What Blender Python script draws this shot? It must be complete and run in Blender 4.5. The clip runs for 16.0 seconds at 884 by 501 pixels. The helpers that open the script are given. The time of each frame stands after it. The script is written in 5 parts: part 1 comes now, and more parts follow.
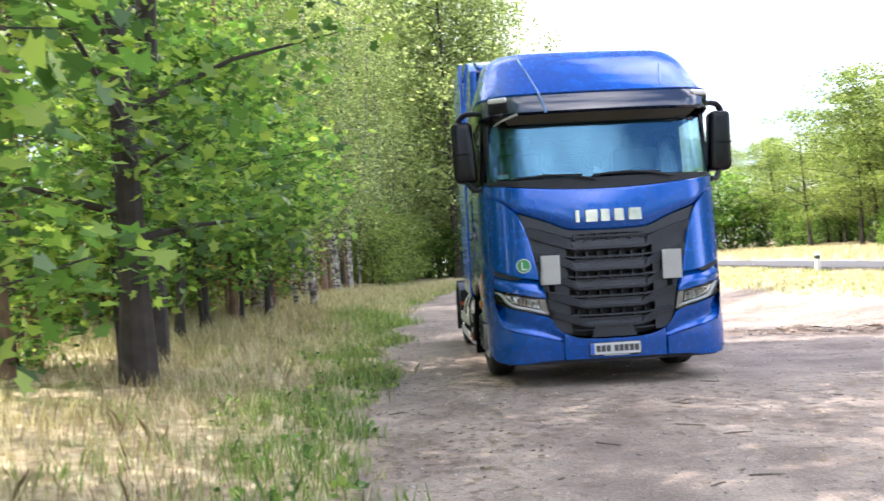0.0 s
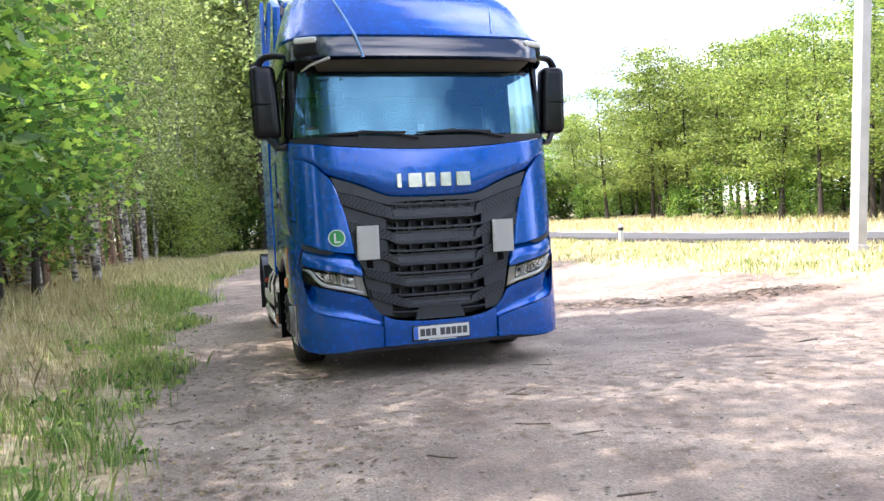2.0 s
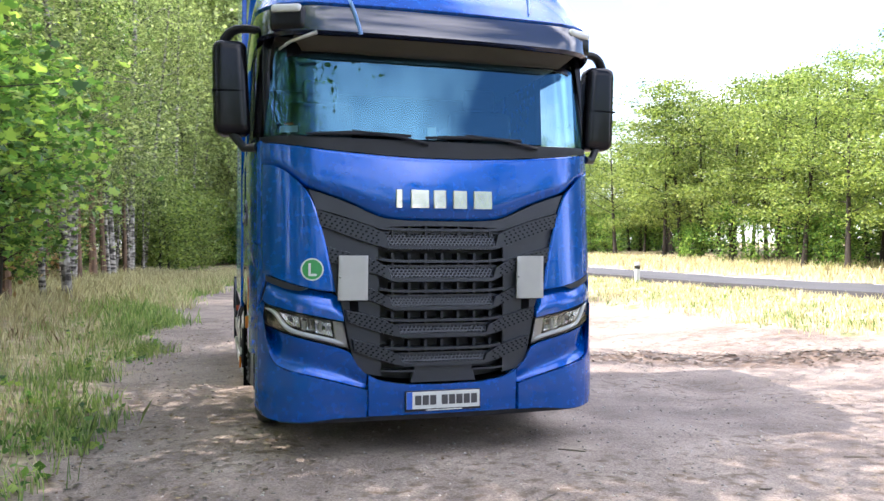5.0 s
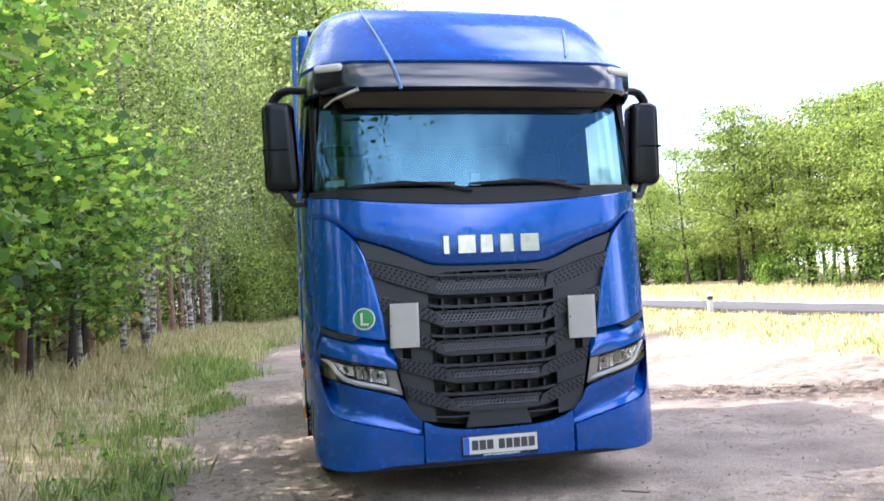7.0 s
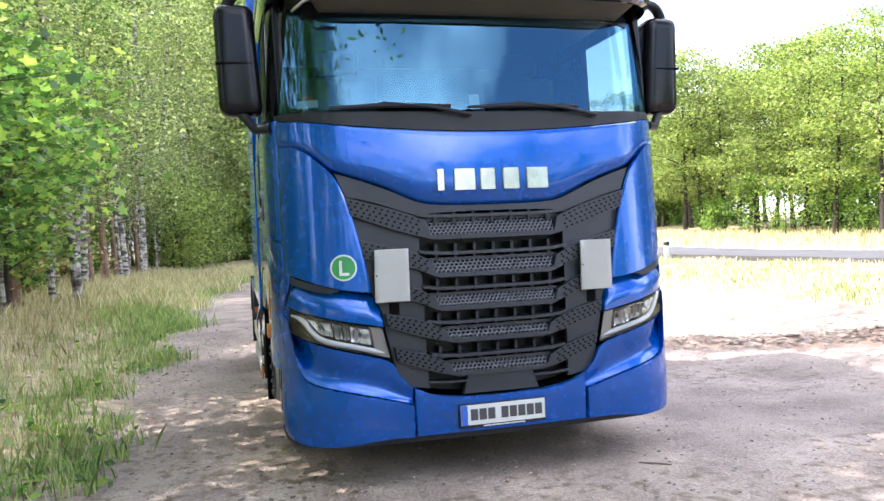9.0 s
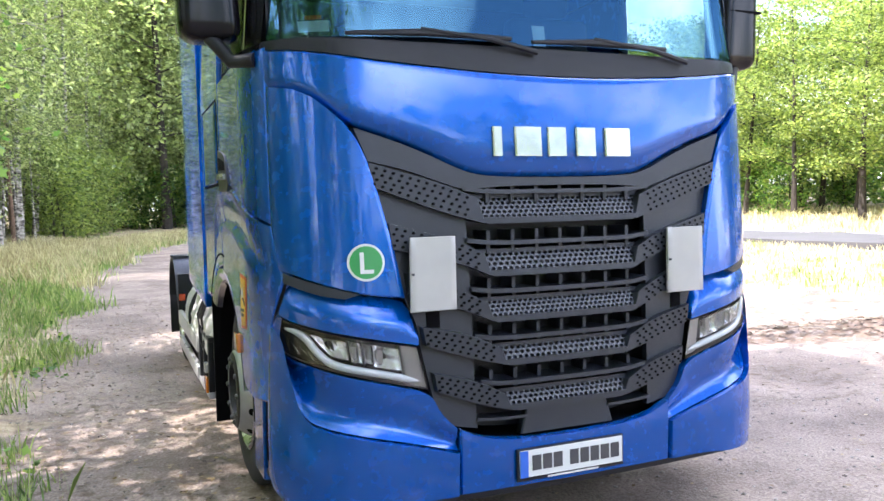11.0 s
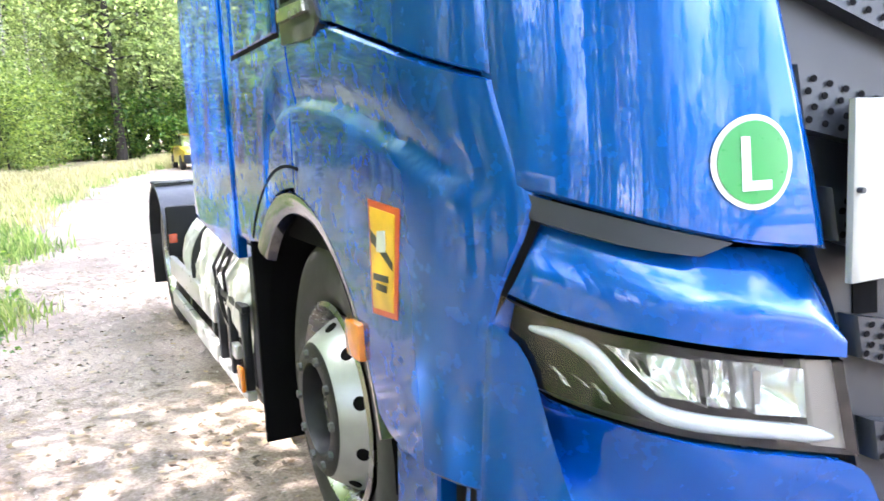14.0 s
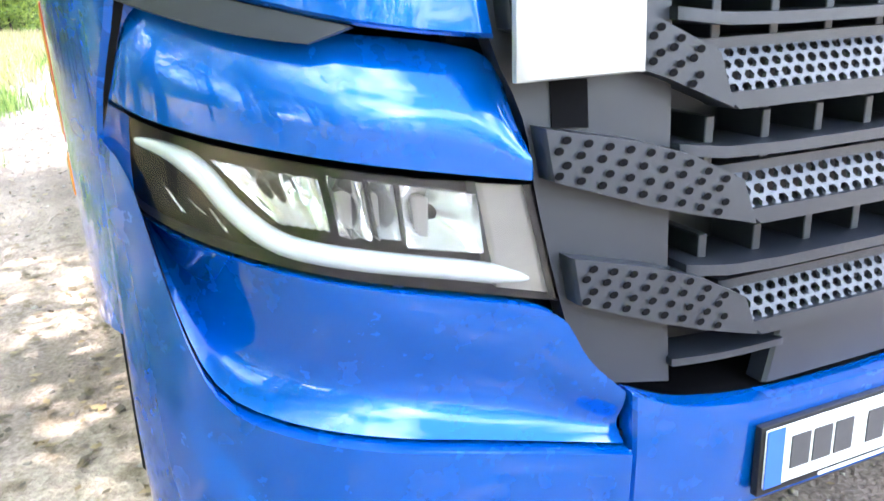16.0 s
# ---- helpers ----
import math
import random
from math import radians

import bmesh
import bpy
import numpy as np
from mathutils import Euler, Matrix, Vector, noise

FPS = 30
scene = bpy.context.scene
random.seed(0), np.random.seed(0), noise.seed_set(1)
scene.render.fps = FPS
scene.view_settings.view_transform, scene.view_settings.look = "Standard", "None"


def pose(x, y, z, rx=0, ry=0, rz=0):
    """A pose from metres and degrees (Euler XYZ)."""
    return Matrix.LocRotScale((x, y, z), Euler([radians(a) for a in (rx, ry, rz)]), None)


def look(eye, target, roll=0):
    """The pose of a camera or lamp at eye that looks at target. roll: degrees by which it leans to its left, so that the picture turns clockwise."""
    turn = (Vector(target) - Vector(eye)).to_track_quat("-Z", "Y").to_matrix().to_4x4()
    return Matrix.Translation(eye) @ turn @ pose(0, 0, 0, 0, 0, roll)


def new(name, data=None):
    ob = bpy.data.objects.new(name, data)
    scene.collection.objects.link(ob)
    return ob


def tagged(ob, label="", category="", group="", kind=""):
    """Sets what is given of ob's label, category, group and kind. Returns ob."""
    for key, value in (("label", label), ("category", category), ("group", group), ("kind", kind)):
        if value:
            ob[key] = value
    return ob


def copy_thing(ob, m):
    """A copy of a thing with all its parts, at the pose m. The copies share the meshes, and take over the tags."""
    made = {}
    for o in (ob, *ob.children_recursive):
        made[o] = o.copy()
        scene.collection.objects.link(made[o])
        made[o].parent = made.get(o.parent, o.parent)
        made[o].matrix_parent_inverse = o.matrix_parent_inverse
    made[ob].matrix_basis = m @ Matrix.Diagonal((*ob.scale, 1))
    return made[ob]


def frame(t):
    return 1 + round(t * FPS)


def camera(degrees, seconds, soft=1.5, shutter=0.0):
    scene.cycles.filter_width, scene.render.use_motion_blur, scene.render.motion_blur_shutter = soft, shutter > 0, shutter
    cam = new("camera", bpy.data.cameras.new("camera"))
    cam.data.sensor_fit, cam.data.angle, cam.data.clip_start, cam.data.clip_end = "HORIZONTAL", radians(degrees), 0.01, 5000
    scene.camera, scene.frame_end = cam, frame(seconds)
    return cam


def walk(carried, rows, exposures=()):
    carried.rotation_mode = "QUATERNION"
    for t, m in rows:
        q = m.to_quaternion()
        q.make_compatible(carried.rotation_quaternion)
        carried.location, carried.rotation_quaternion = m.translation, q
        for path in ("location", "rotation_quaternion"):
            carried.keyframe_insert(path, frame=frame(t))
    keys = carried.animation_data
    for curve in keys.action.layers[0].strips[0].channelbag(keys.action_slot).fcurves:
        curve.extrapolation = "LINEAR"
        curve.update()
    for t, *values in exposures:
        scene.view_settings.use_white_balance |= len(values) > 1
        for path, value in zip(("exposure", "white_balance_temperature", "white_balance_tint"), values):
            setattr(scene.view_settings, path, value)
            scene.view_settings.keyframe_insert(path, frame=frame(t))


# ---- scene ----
import itertools
cam = camera(58.5, 16.0, soft=1.5, shutter=0.25)
PATH = [
    (0, (-2.013, -7.871, 1.266), (-1.933, -5.873, 1.31), -3.2),
    (0.5, (-1.955, -7.606, 1.251), (-1.672, -5.626, 1.257), -3.9),
    (1, (-1.918, -7.371, 1.253), (-1.62, -5.394, 1.227), -5.3),
    (1.5, (-1.919, -7.022, 1.257), (-1.426, -5.084, 1.2), -3.8),
    (2, (-1.865, -6.702, 1.269), (-1.32, -4.778, 1.214), -3.1),
    (2.5, (-1.782, -6.347, 1.284), (-1.367, -4.39, 1.263), -4.7),
    (3, (-1.725, -6.002, 1.307), (-1.173, -4.08, 1.353), -4.9),
    (3.2, (-1.696, -5.887, 1.312), (-1.076, -3.987, 1.39), -4.6),
    (5.3, (-1.441, -5.071, 1.367), (-0.912, -3.142, 1.37), 0.7),
    (5.5, (-1.425, -5.097, 1.395), (-0.956, -3.155, 1.468), -0.9),
    (6, (-1.375, -5.154, 1.424), (-0.969, -3.211, 1.664), -2.9),
    (6.5, (-1.354, -5.193, 1.403), (-0.956, -3.251, 1.667), -2.6),
    (7, (-1.334, -5.183, 1.366), (-0.96, -3.221, 1.481), -2.7),
    (7.5, (-1.342, -5.15, 1.35), (-1.049, -3.172, 1.376), -3.2),
    (8, (-1.396, -4.97, 1.341), (-1.11, -2.991, 1.351), -3.1),
    (8.5, (-1.44, -4.675, 1.366), (-0.99, -2.727, 1.391), -2.4),
    (9, (-1.473, -4.291, 1.375), (-0.958, -2.358, 1.345), -2.6),
    (9.2, (-1.503, -4.138, 1.374), (-1.008, -2.201, 1.336), -2.8),
    (11.3, (-1.823, -2.668, 1.451), (-1.028, -0.839, 1.296), -1.5),
    (11.5, (-1.852, -2.528, 1.433), (-1.056, -0.704, 1.244), -1.6),
    (12, (-1.916, -2.136, 1.434), (-1.247, -0.263, 1.217), -3.6),
    (12.5, (-1.967, -1.691, 1.405), (-1.214, 0.15, 1.189), -3.3),
    (13, (-1.948, -1.301, 1.394), (-1.16, 0.523, 1.168), -3.7),
    (13.5, (-1.904, -1.003, 1.372), (-1.136, 0.83, 1.145), -4.0),
    (14, (-1.835, -0.833, 1.306), (-0.992, 0.957, 1.008), -2.6),
    (14.5, (-1.674, -0.815, 1.269), (-0.732, 0.919, 0.944), -2.6),
    (15, (-1.448, -0.861, 1.217), (-0.441, 0.824, 0.838), -3.0),
    (15.5, (-1.307, -0.925, 1.179), (-0.438, 0.818, 0.726), -3.2),
    (16, (-1.205, -0.878, 1.147), (-0.466, 0.875, 0.529), -2.7),
]
EXPOSURES = [(0, 2.06, 6400, 18), (3, 2.02, 6300, 19), (7, 2.12, 6250, 19), (9, 2.42, 6250, 19), (11.5, 2.78, 6200, 20), (12, 3.38, 6200, 20), (12.5, 3.55, 6200, 21), (13.5, 3.68, 6200, 20), (15, 3.95, 6350, 18), (16, 4.02, 6250, 15)]
walk(cam, [(t, look(eye, target, roll)) for t, eye, target, roll in PATH], EXPOSURES)

# ---- world, sun, exposure ----
SUN_TO = Vector((-0.62, 0.03, 0.80)).normalized()
world = bpy.data.worlds.new("world")
scene.world = world
world.use_nodes = True
wn, wl = world.node_tree.nodes, world.node_tree.links
sky = wn.new("ShaderNodeTexSky")
sky.sky_type = "NISHITA"
sky.sun_disc = False
sky.sun_elevation = math.asin(SUN_TO.z)
sky.sun_rotation = math.atan2(SUN_TO.x, SUN_TO.y)
sky.air_density, sky.dust_density = 1.0, 1.5
tc = wn.new("ShaderNodeTexCoord")
cl = wn.new("ShaderNodeTexNoise")
cl.inputs["Scale"].default_value, cl.inputs["Detail"].default_value = 2.6, 8
ramp = wn.new("ShaderNodeValToRGB")
ramp.color_ramp.elements[0].position, ramp.color_ramp.elements[1].position = 0.47, 0.66
mixc = wn.new("ShaderNodeMixRGB")
mixc.inputs[2].default_value = (12.0, 12.3, 12.8, 1)
shift = wn.new("ShaderNodeMapping")
shift.inputs["Location"].default_value = (3.1, 1.7, 0.4)
wl.new(tc.outputs["Generated"], shift.inputs[0])
wl.new(shift.outputs[0], cl.inputs["Vector"])
wl.new(cl.outputs["Fac"], ramp.inputs[0])
wl.new(ramp.outputs[0], mixc.inputs[0])
wl.new(sky.outputs[0], mixc.inputs[1])
wl.new(mixc.outputs[0], wn["Background"].inputs[0])
wn["Background"].inputs[1].default_value = 0.135
sun = new("sun", bpy.data.lights.new("sun", "SUN"))
sun.data.energy, sun.data.angle, sun.data.color = 3.25, radians(0.55), (1.0, 0.95, 0.86)
sun.matrix_world = look(SUN_TO * 60, (0, 0, 0))


# ---- materials ----
def nodes_of(name):
    m = bpy.data.materials.new(name)
    m.use_nodes = True
    return m, m.node_tree.nodes, m.node_tree.links, m.node_tree.nodes["Principled BSDF"]


def noise_node(n, l, scale, detail=5.0, rough=0.55):
    t = n.new("ShaderNodeTexNoise")
    t.inputs["Scale"].default_value, t.inputs["Detail"].default_value, t.inputs["Roughness"].default_value = scale, detail, rough
    c = n.new("ShaderNodeTexCoord")
    l.new(c.outputs["Object"], t.inputs["Vector"])
    return t


def ramp_node(n, l, src, stops):
    r = n.new("ShaderNodeValToRGB")
    while len(r.color_ramp.elements) < len(stops):
        r.color_ramp.elements.new(0.5)
    for e, (p, c) in zip(r.color_ramp.elements, stops):
        e.position, e.color = p, (*c, 1)
    l.new(src, r.inputs[0])
    return r


def plain(name, col, rough=0.5, metal=0.0, vary=0.15, scale=6.0, coat=0.0, bump=0.0, bscale=120.0, spec=0.5, coat_ior=1.5):
    """A surface with two scales of variation in colour and roughness, and a fine relief."""
    m, n, l, p = nodes_of(name)
    t = noise_node(n, l, scale)
    lo = tuple(c * (1 - vary) for c in col)
    hi = tuple(min(1, c * (1 + vary)) for c in col)
    r = ramp_node(n, l, t.outputs["Fac"], [(0.3, lo), (0.7, hi)])
    l.new(r.outputs[0], p.inputs["Base Color"])
    p.inputs["Metallic"].default_value = metal
    p.inputs["Coat Weight"].default_value = coat
    p.inputs["Coat Roughness"].default_value = 0.03
    p.inputs["Coat IOR"].default_value = coat_ior
    p.inputs["Specular IOR Level"].default_value = spec
    f = noise_node(n, l, scale * 9)
    mr = n.new("ShaderNodeMapRange")
    mr.inputs["To Min"].default_value, mr.inputs["To Max"].default_value = max(0, rough - 0.08), min(1, rough + 0.08)
    l.new(f.outputs["Fac"], mr.inputs["Value"])
    l.new(mr.outputs[0], p.inputs["Roughness"])
    if bump:
        b = n.new("ShaderNodeBump")
        b.inputs["Strength"].default_value, b.inputs["Distance"].default_value = bump, 0.003
        t2 = noise_node(n, l, bscale, 3)
        l.new(t2.outputs["Fac"], b.inputs["Height"])
        l.new(b.outputs[0], p.inputs["Normal"])
    return m


BLUE = plain("blue_lacquer", (0.0, 0.068, 0.335), 0.26, 0.45, 0.06, 2.0, coat=1.0, spec=0.0, coat_ior=1.5)
NAVY = plain("dark_tinted_panel", (0.006, 0.010, 0.030), 0.12, 0, 0.2, 2.0, coat=1.0)
GREY = plain("grey_moulded_plastic", (0.0145, 0.0178, 0.025), 0.40, 0, 0.14, 5.0, bump=0.25, bscale=900, spec=0.40)
MESHGREY = plain("grey_honeycomb_plastic", (0.033, 0.038, 0.045), 0.42, 0, 0.2, 8.0)
BADGE = plain("satin_badge_metal", (0.46, 0.445, 0.385), 0.2, 1.0, 0.15, 14.0)
BLACK = plain("black_plastic", (0.009, 0.010, 0.013), 0.45, 0, 0.2, 6.0, bump=0.2, bscale=700, spec=0.3)
GLOSSBLACK = plain("gloss_black_plastic", (0.007, 0.007, 0.009), 0.16, 0, 0.15, 4.0, spec=0.22)
LAMPBLACK = plain("black_lamp_housing", (0.0022, 0.0022, 0.0024), 0.35, 0, 0.2, 8.0, spec=0.12)
# near-black that puts shade into gaps, holes and fillers; also plain black parts
BLACKSHADE = plain("black_parts_and_recess_shade", (0.004, 0.004, 0.005), 0.85, spec=0.05)
RUBBER = plain("tyre_rubber", (0.018, 0.018, 0.018), 0.75, 0, 0.3, 14.0, bump=0.4, bscale=200)
STEEL = plain("painted_wheel_steel", (0.34, 0.345, 0.35), 0.35, 0.5, 0.12, 9.0)
ALU = plain("aluminium", (0.50, 0.50, 0.50), 0.30, 0.6, 0.08, 1.5)
CHROME = plain("chrome", (0.85, 0.86, 0.88), 0.08, 1.0, 0.04, 5.0)
WHITE = plain("white_painted_plate", (0.30, 0.30, 0.288), 0.35, 0, 0.05, 8.0, coat=0.3)
GREEN = plain("green_foil", (0.010, 0.20, 0.045), 0.3, 0, 0.05, 8.0, coat=0.3)
PAPER = plain("white_foil", (0.50, 0.52, 0.51), 0.35, 0, 0.03, 8.0)
INK = plain("black_ink", (0.02, 0.02, 0.02), 0.5)
PLATEINK = plain("worn_plate_ink", (0.04, 0.04, 0.045), 0.5)
GLINTBLUE = plain("pale_blue_crease_highlight", (0.10, 0.22, 0.45), 0.4, 0, 0.1, 5.0, coat=0.5)
EUBLUE = plain("plate_blue", (0.02, 0.10, 0.45), 0.4)
AMBER = plain("amber_lens", (0.65, 0.18, 0.012), 0.18, 0, 0.1, 20.0, coat=0.8)
REDLENS = plain("red_reflector", (0.42, 0.06, 0.02), 0.25, 0, 0.1, 20.0, coat=0.8)
YELLOW = plain("yellow_foil", (0.62, 0.36, 0.02), 0.35, 0, 0.1, 20.0)
ORANGE = plain("orange_red_border", (0.50, 0.07, 0.02), 0.35, 0, 0.1, 20.0)
TAUPE = plain("satin_taupe_bezel", (0.19, 0.178, 0.166), 0.35, 0.3, 0.08, 8.0)
HANDLE = plain("grey_handle_plate", (0.022, 0.022, 0.024), 0.4, 0.0, 0.15, 10.0)
MIRRORED = plain("mirrored_reflector", (0.80, 0.80, 0.79), 0.10, 0.95, 0.08, 30.0)
SATIN = plain("faceted_reflector", (0.68, 0.68, 0.67), 0.22, 0.75, 0.12, 30.0)
DISC = plain("brushed_wheel_alloy", (0.36, 0.36, 0.37), 0.26, 0.92, 0.06, 1.2)
GUIDE = plain("milky_light_guide", (0.36, 0.38, 0.385), 0.15, 0, 0.04, 10.0, coat=1.0)
# beige darkened to hold the shade under visor and cab roof
SHADEBEIGE = plain("visor_underside", (0.055, 0.048, 0.035), 0.5, 0, 0.1, 5.0)
SEATCLOTH = plain("dark_seat_cloth", (0.03, 0.033, 0.04), 0.9, 0, 0.2, 20.0, bump=0.4, bscale=300)
FOIL = plain("crumpled_foil_wrap", (0.58, 0.58, 0.57), 0.35, 0.3, 0.2, 9.0, bump=0.6, bscale=30)
DARKSTEEL = plain("dark_wheel_disc", (0.07, 0.075, 0.075), 0.5, 0.3, 0.2, 12.0)


def glass(name, tint, gloss, mirror=(0.9, 0.95, 1.0)):
    m, n, l, p = nodes_of(name)
    n.remove(p)
    g, t, mx = n.new("ShaderNodeBsdfGlossy"), n.new("ShaderNodeBsdfTransparent"), n.new("ShaderNodeMixShader")
    g.inputs["Roughness"].default_value = 0.0
    g.inputs["Color"].default_value = (*mirror, 1)
    t.inputs["Color"].default_value = (*tint, 1)
    mx.inputs[0].default_value = gloss
    l.new(t.outputs[0], mx.inputs[1])
    l.new(g.outputs[0], mx.inputs[2])
    l.new(mx.outputs[0], n["Material Output"].inputs["Surface"])
    return m


WSGLASS = glass("windscreen_glass", (0.44, 0.60, 0.62), 0.34, (0.105, 0.255, 0.37))
LENSGLASS = glass("clear_lens", (0.92, 0.93, 0.93), 0.06)
SIDEGLASS = glass("side_glass", (0.70, 0.76, 0.76), 0.12)


# ---- mesh helpers ----
def mesh_of(name, verts, faces, smooth=False):
    me = bpy.data.meshes.new(name)
    me.from_pydata([tuple(v) for v in verts], [], [tuple(f) for f in faces])
    me.update()
    if smooth:
        me.polygons.foreach_set("use_smooth", [True] * len(me.polygons))
    return me


def thing(name, label, category, group="", at=(0, 0, 0), kind=""):
    ob = new(name)
    ob.location = at
    ob.empty_display_size = 0.2
    return tagged(ob, label, category, group, kind)


def put(name, me, mat, parent=None, label=""):
    ob = new(name, me)
    if mat is not None and not me.materials:
        me.materials.append(mat)
    if parent is not None:
        ob.parent = parent
    return tagged(ob, label) if label else ob


def part(name, bm, mat, parent=None, label="", smooth=True, loc=None):
    me = bpy.data.meshes.new(name)
    bmesh.ops.recalc_face_normals(bm, faces=bm.faces)
    bm.to_mesh(me)
    bm.free()
    if smooth:
        me.polygons.foreach_set("use_smooth", [True] * len(me.polygons))
        me.set_sharp_from_angle(angle=radians(38))
    ob = put(name, me, mat, parent, label)
    if loc is not None:
        ob.matrix_basis = loc
    return ob


def box(lo, hi, bevel=0.01, seg=2, bm=None):
    """A rounded block from corner to corner, added to bm."""
    b = bmesh.new()
    bmesh.ops.create_cube(b, size=1)
    for v in b.verts:
        v.co = [lo[i] + (v.co[i] + 0.5) * (hi[i] - lo[i]) for i in range(3)]
    if bevel:
        bmesh.ops.bevel(b, geom=b.edges[:], offset=bevel, segments=seg, affect="EDGES", profile=0.6)
    return b if bm is None else merge(bm, b)


def merge(bm, other, m=None):
    if m is not None:
        bmesh.ops.transform(other, matrix=m, verts=other.verts)
    me = bpy.data.meshes.new("t")
    other.to_mesh(me)
    other.free()
    bm.from_mesh(me)
    bpy.data.meshes.remove(me)
    return bm


def revolve(profile, seg=40, axis="X", caps=(True, True)):
    """A body of revolution about an axis from (along, radius) pairs."""
    bm = bmesh.new()
    rings = []
    for a, r in profile:
        ring = []
        for k in range(seg):
            c, s = math.cos(2 * math.pi * k / seg), math.sin(2 * math.pi * k / seg)
            co = (a, r * c, r * s) if axis == "X" else (r * c, a, r * s) if axis == "Y" else (r * c, r * s, a)
            ring.append(bm.verts.new(co))
        rings.append(ring)
    for A, B in zip(rings, rings[1:]):
        for k in range(seg):
            bm.faces.new((A[k], A[(k + 1) % seg], B[(k + 1) % seg], B[k]))
    for ring, on in zip((rings[0], rings[-1]), caps):
        if on:
            bm.faces.new(ring)
    return bm


def tube(points, radii, seg=8, bm=None, flat=1.0):
    """A tapered tube along points."""
    bm = bm or bmesh.new()
    pts = [Vector(p) for p in points]
    rings = []
    for i, p in enumerate(pts):
        d = (pts[min(i + 1, len(pts) - 1)] - pts[max(i - 1, 0)]).normalized()
        a = d.cross(Vector((0.13, 0.31, 0.94)) if abs(d.z) < 0.9 else Vector((1, 0.1, 0))).normalized()
        b = d.cross(a)
        r = radii[i] if hasattr(radii, "__len__") else radii
        rings.append([bm.verts.new(p + a * r * math.cos(2 * math.pi * k / seg) + b * r * flat * math.sin(2 * math.pi * k / seg)) for k in range(seg)])
    for A, B in zip(rings, rings[1:]):
        for k in range(seg):
            bm.faces.new((A[k], A[(k + 1) % seg], B[(k + 1) % seg], B[k]))
    bm.faces.new(rings[0])
    bm.faces.new(rings[-1])
    return bm


def resample(pts, n):
    p = np.array(pts, float)
    d = np.r_[0, np.cumsum(np.hypot(*np.diff(p, axis=0).T))]
    s = np.linspace(0, d[-1], n)
    return np.stack([np.interp(s, d, p[:, i]) for i in range(p.shape[1])], -1)


def soften(pts, rounds=2):
    """Rounds off a polyline by cutting its corners, ends kept."""
    p = np.array(pts, float)
    for _ in range(rounds):
        q = [p[0]]
        for a, b in zip(p, p[1:]):
            q += [0.75 * a + 0.25 * b, 0.25 * a + 0.75 * b]
        p = np.array(q + [p[-1]])
    return p

# ---- the tractor unit: shape of its nose ----
def nose_plan(x):
    a = abs(x)
    y = 0.03 * (min(a, 0.8) / 0.8) ** 2
    if a > 0.78:
        u = min((a - 0.78) / 0.48, 1.0)
        y += 0.55 * (1 - (1 - u**2.3) ** (1 / 2.3))
    return y


def nose_lean(z):
    return float(np.interp(z, [0, 0.45, 0.7, 1.1, 1.65, 2.1, 2.7, 2.9], [0.02, 0, 0.01, 0.02, 0.055, 0.08, 0.20, 0.25]))


def on_nose(x, z, off=0.0):
    """A point of the nose, off metres inwards."""
    return Vector((x, nose_plan(x) + nose_lean(z) + off, z))


def on_side(y, z, off=0.0):
    """A point of the near side, off metres inwards."""
    u = min(max((y - 0.03 - nose_lean(min(z, 2.1))) / 0.55, 0.0), 1.0)
    x = 0.78 + 0.48 * (1 - (1 - u) ** 2.3) ** (1 / 2.3)
    lean = 0.03 * max(0, z - 2.1)
    return Vector((-(x - lean - off), y, z))


def patch(A, B, where, n=24, m=12, off=0.0, roll=0.006, depth=0.035, dish=None, sm=2, e=0.004):
    """A panel between two edge lines on a body surface, with rolled edges and a folded rim."""
    A, B = resample(soften(A, sm), n), resample(soften(B, sm), n)
    ts = [0, e * 2] + [k / m for k in range(1, m)] + [1 - e * 2, 1]
    verts, nt = [], len(ts)
    cols = [0, 0] + list(range(1, n - 1)) + [n - 1, n - 1]
    for ci, c in enumerate(cols):
        for ti, t in enumerate(ts):
            p = A[c] * (1 - t) + B[c] * t
            if ci == 1:
                p = p + (A[1] * (1 - t) + B[1] * t - p) * min(1, 0.006 / (np.linalg.norm(A[1] - A[0]) + 1e-6))
            if ci == len(cols) - 2:
                p = p + (A[-2] * (1 - t) + B[-2] * t - p) * min(1, 0.006 / (np.linalg.norm(A[-2] - A[-1]) + 1e-6))
            edge = ci in (0, len(cols) - 1) or ti in (0, nt - 1)
            o = off + (roll if edge else 0.0) + (dish(c / (n - 1), t) if dish else 0.0)
            verts.append(where(p[0], p[1], o))
    nc = len(cols)
    idx = lambda i, j: i * nt + j  # noqa: E731
    faces = [(idx(i, j), idx(i + 1, j), idx(i + 1, j + 1), idx(i, j + 1)) for i in range(nc - 1) for j in range(nt - 1)]
    rim = [(i, 0) for i in range(nc)] + [(nc - 1, j) for j in range(1, nt)] + [(i, nt - 1) for i in range(nc - 2, -1, -1)] + [(0, j) for j in range(nt - 2, 0, -1)]
    base = len(verts)
    for i, j in rim:
        v = Vector(verts[idx(i, j)])
        c = cols[i]
        p = A[c] * (1 - ts[j]) + B[c] * ts[j]
        verts.append(v)
        verts.append(where(p[0], p[1], off + roll + depth + (dish(c / (n - 1), ts[j]) if dish else 0.0)))
    k = len(rim)
    for q in range(k):
        a, b = base + 2 * q, base + 2 * ((q + 1) % k)
        faces.append((a, b, b + 1, a + 1))
    bm = bmesh.new()
    vs = [bm.verts.new(v) for v in verts]
    for f in faces:
        try:
            bm.faces.new([vs[i] for i in f])
        except ValueError:
            pass
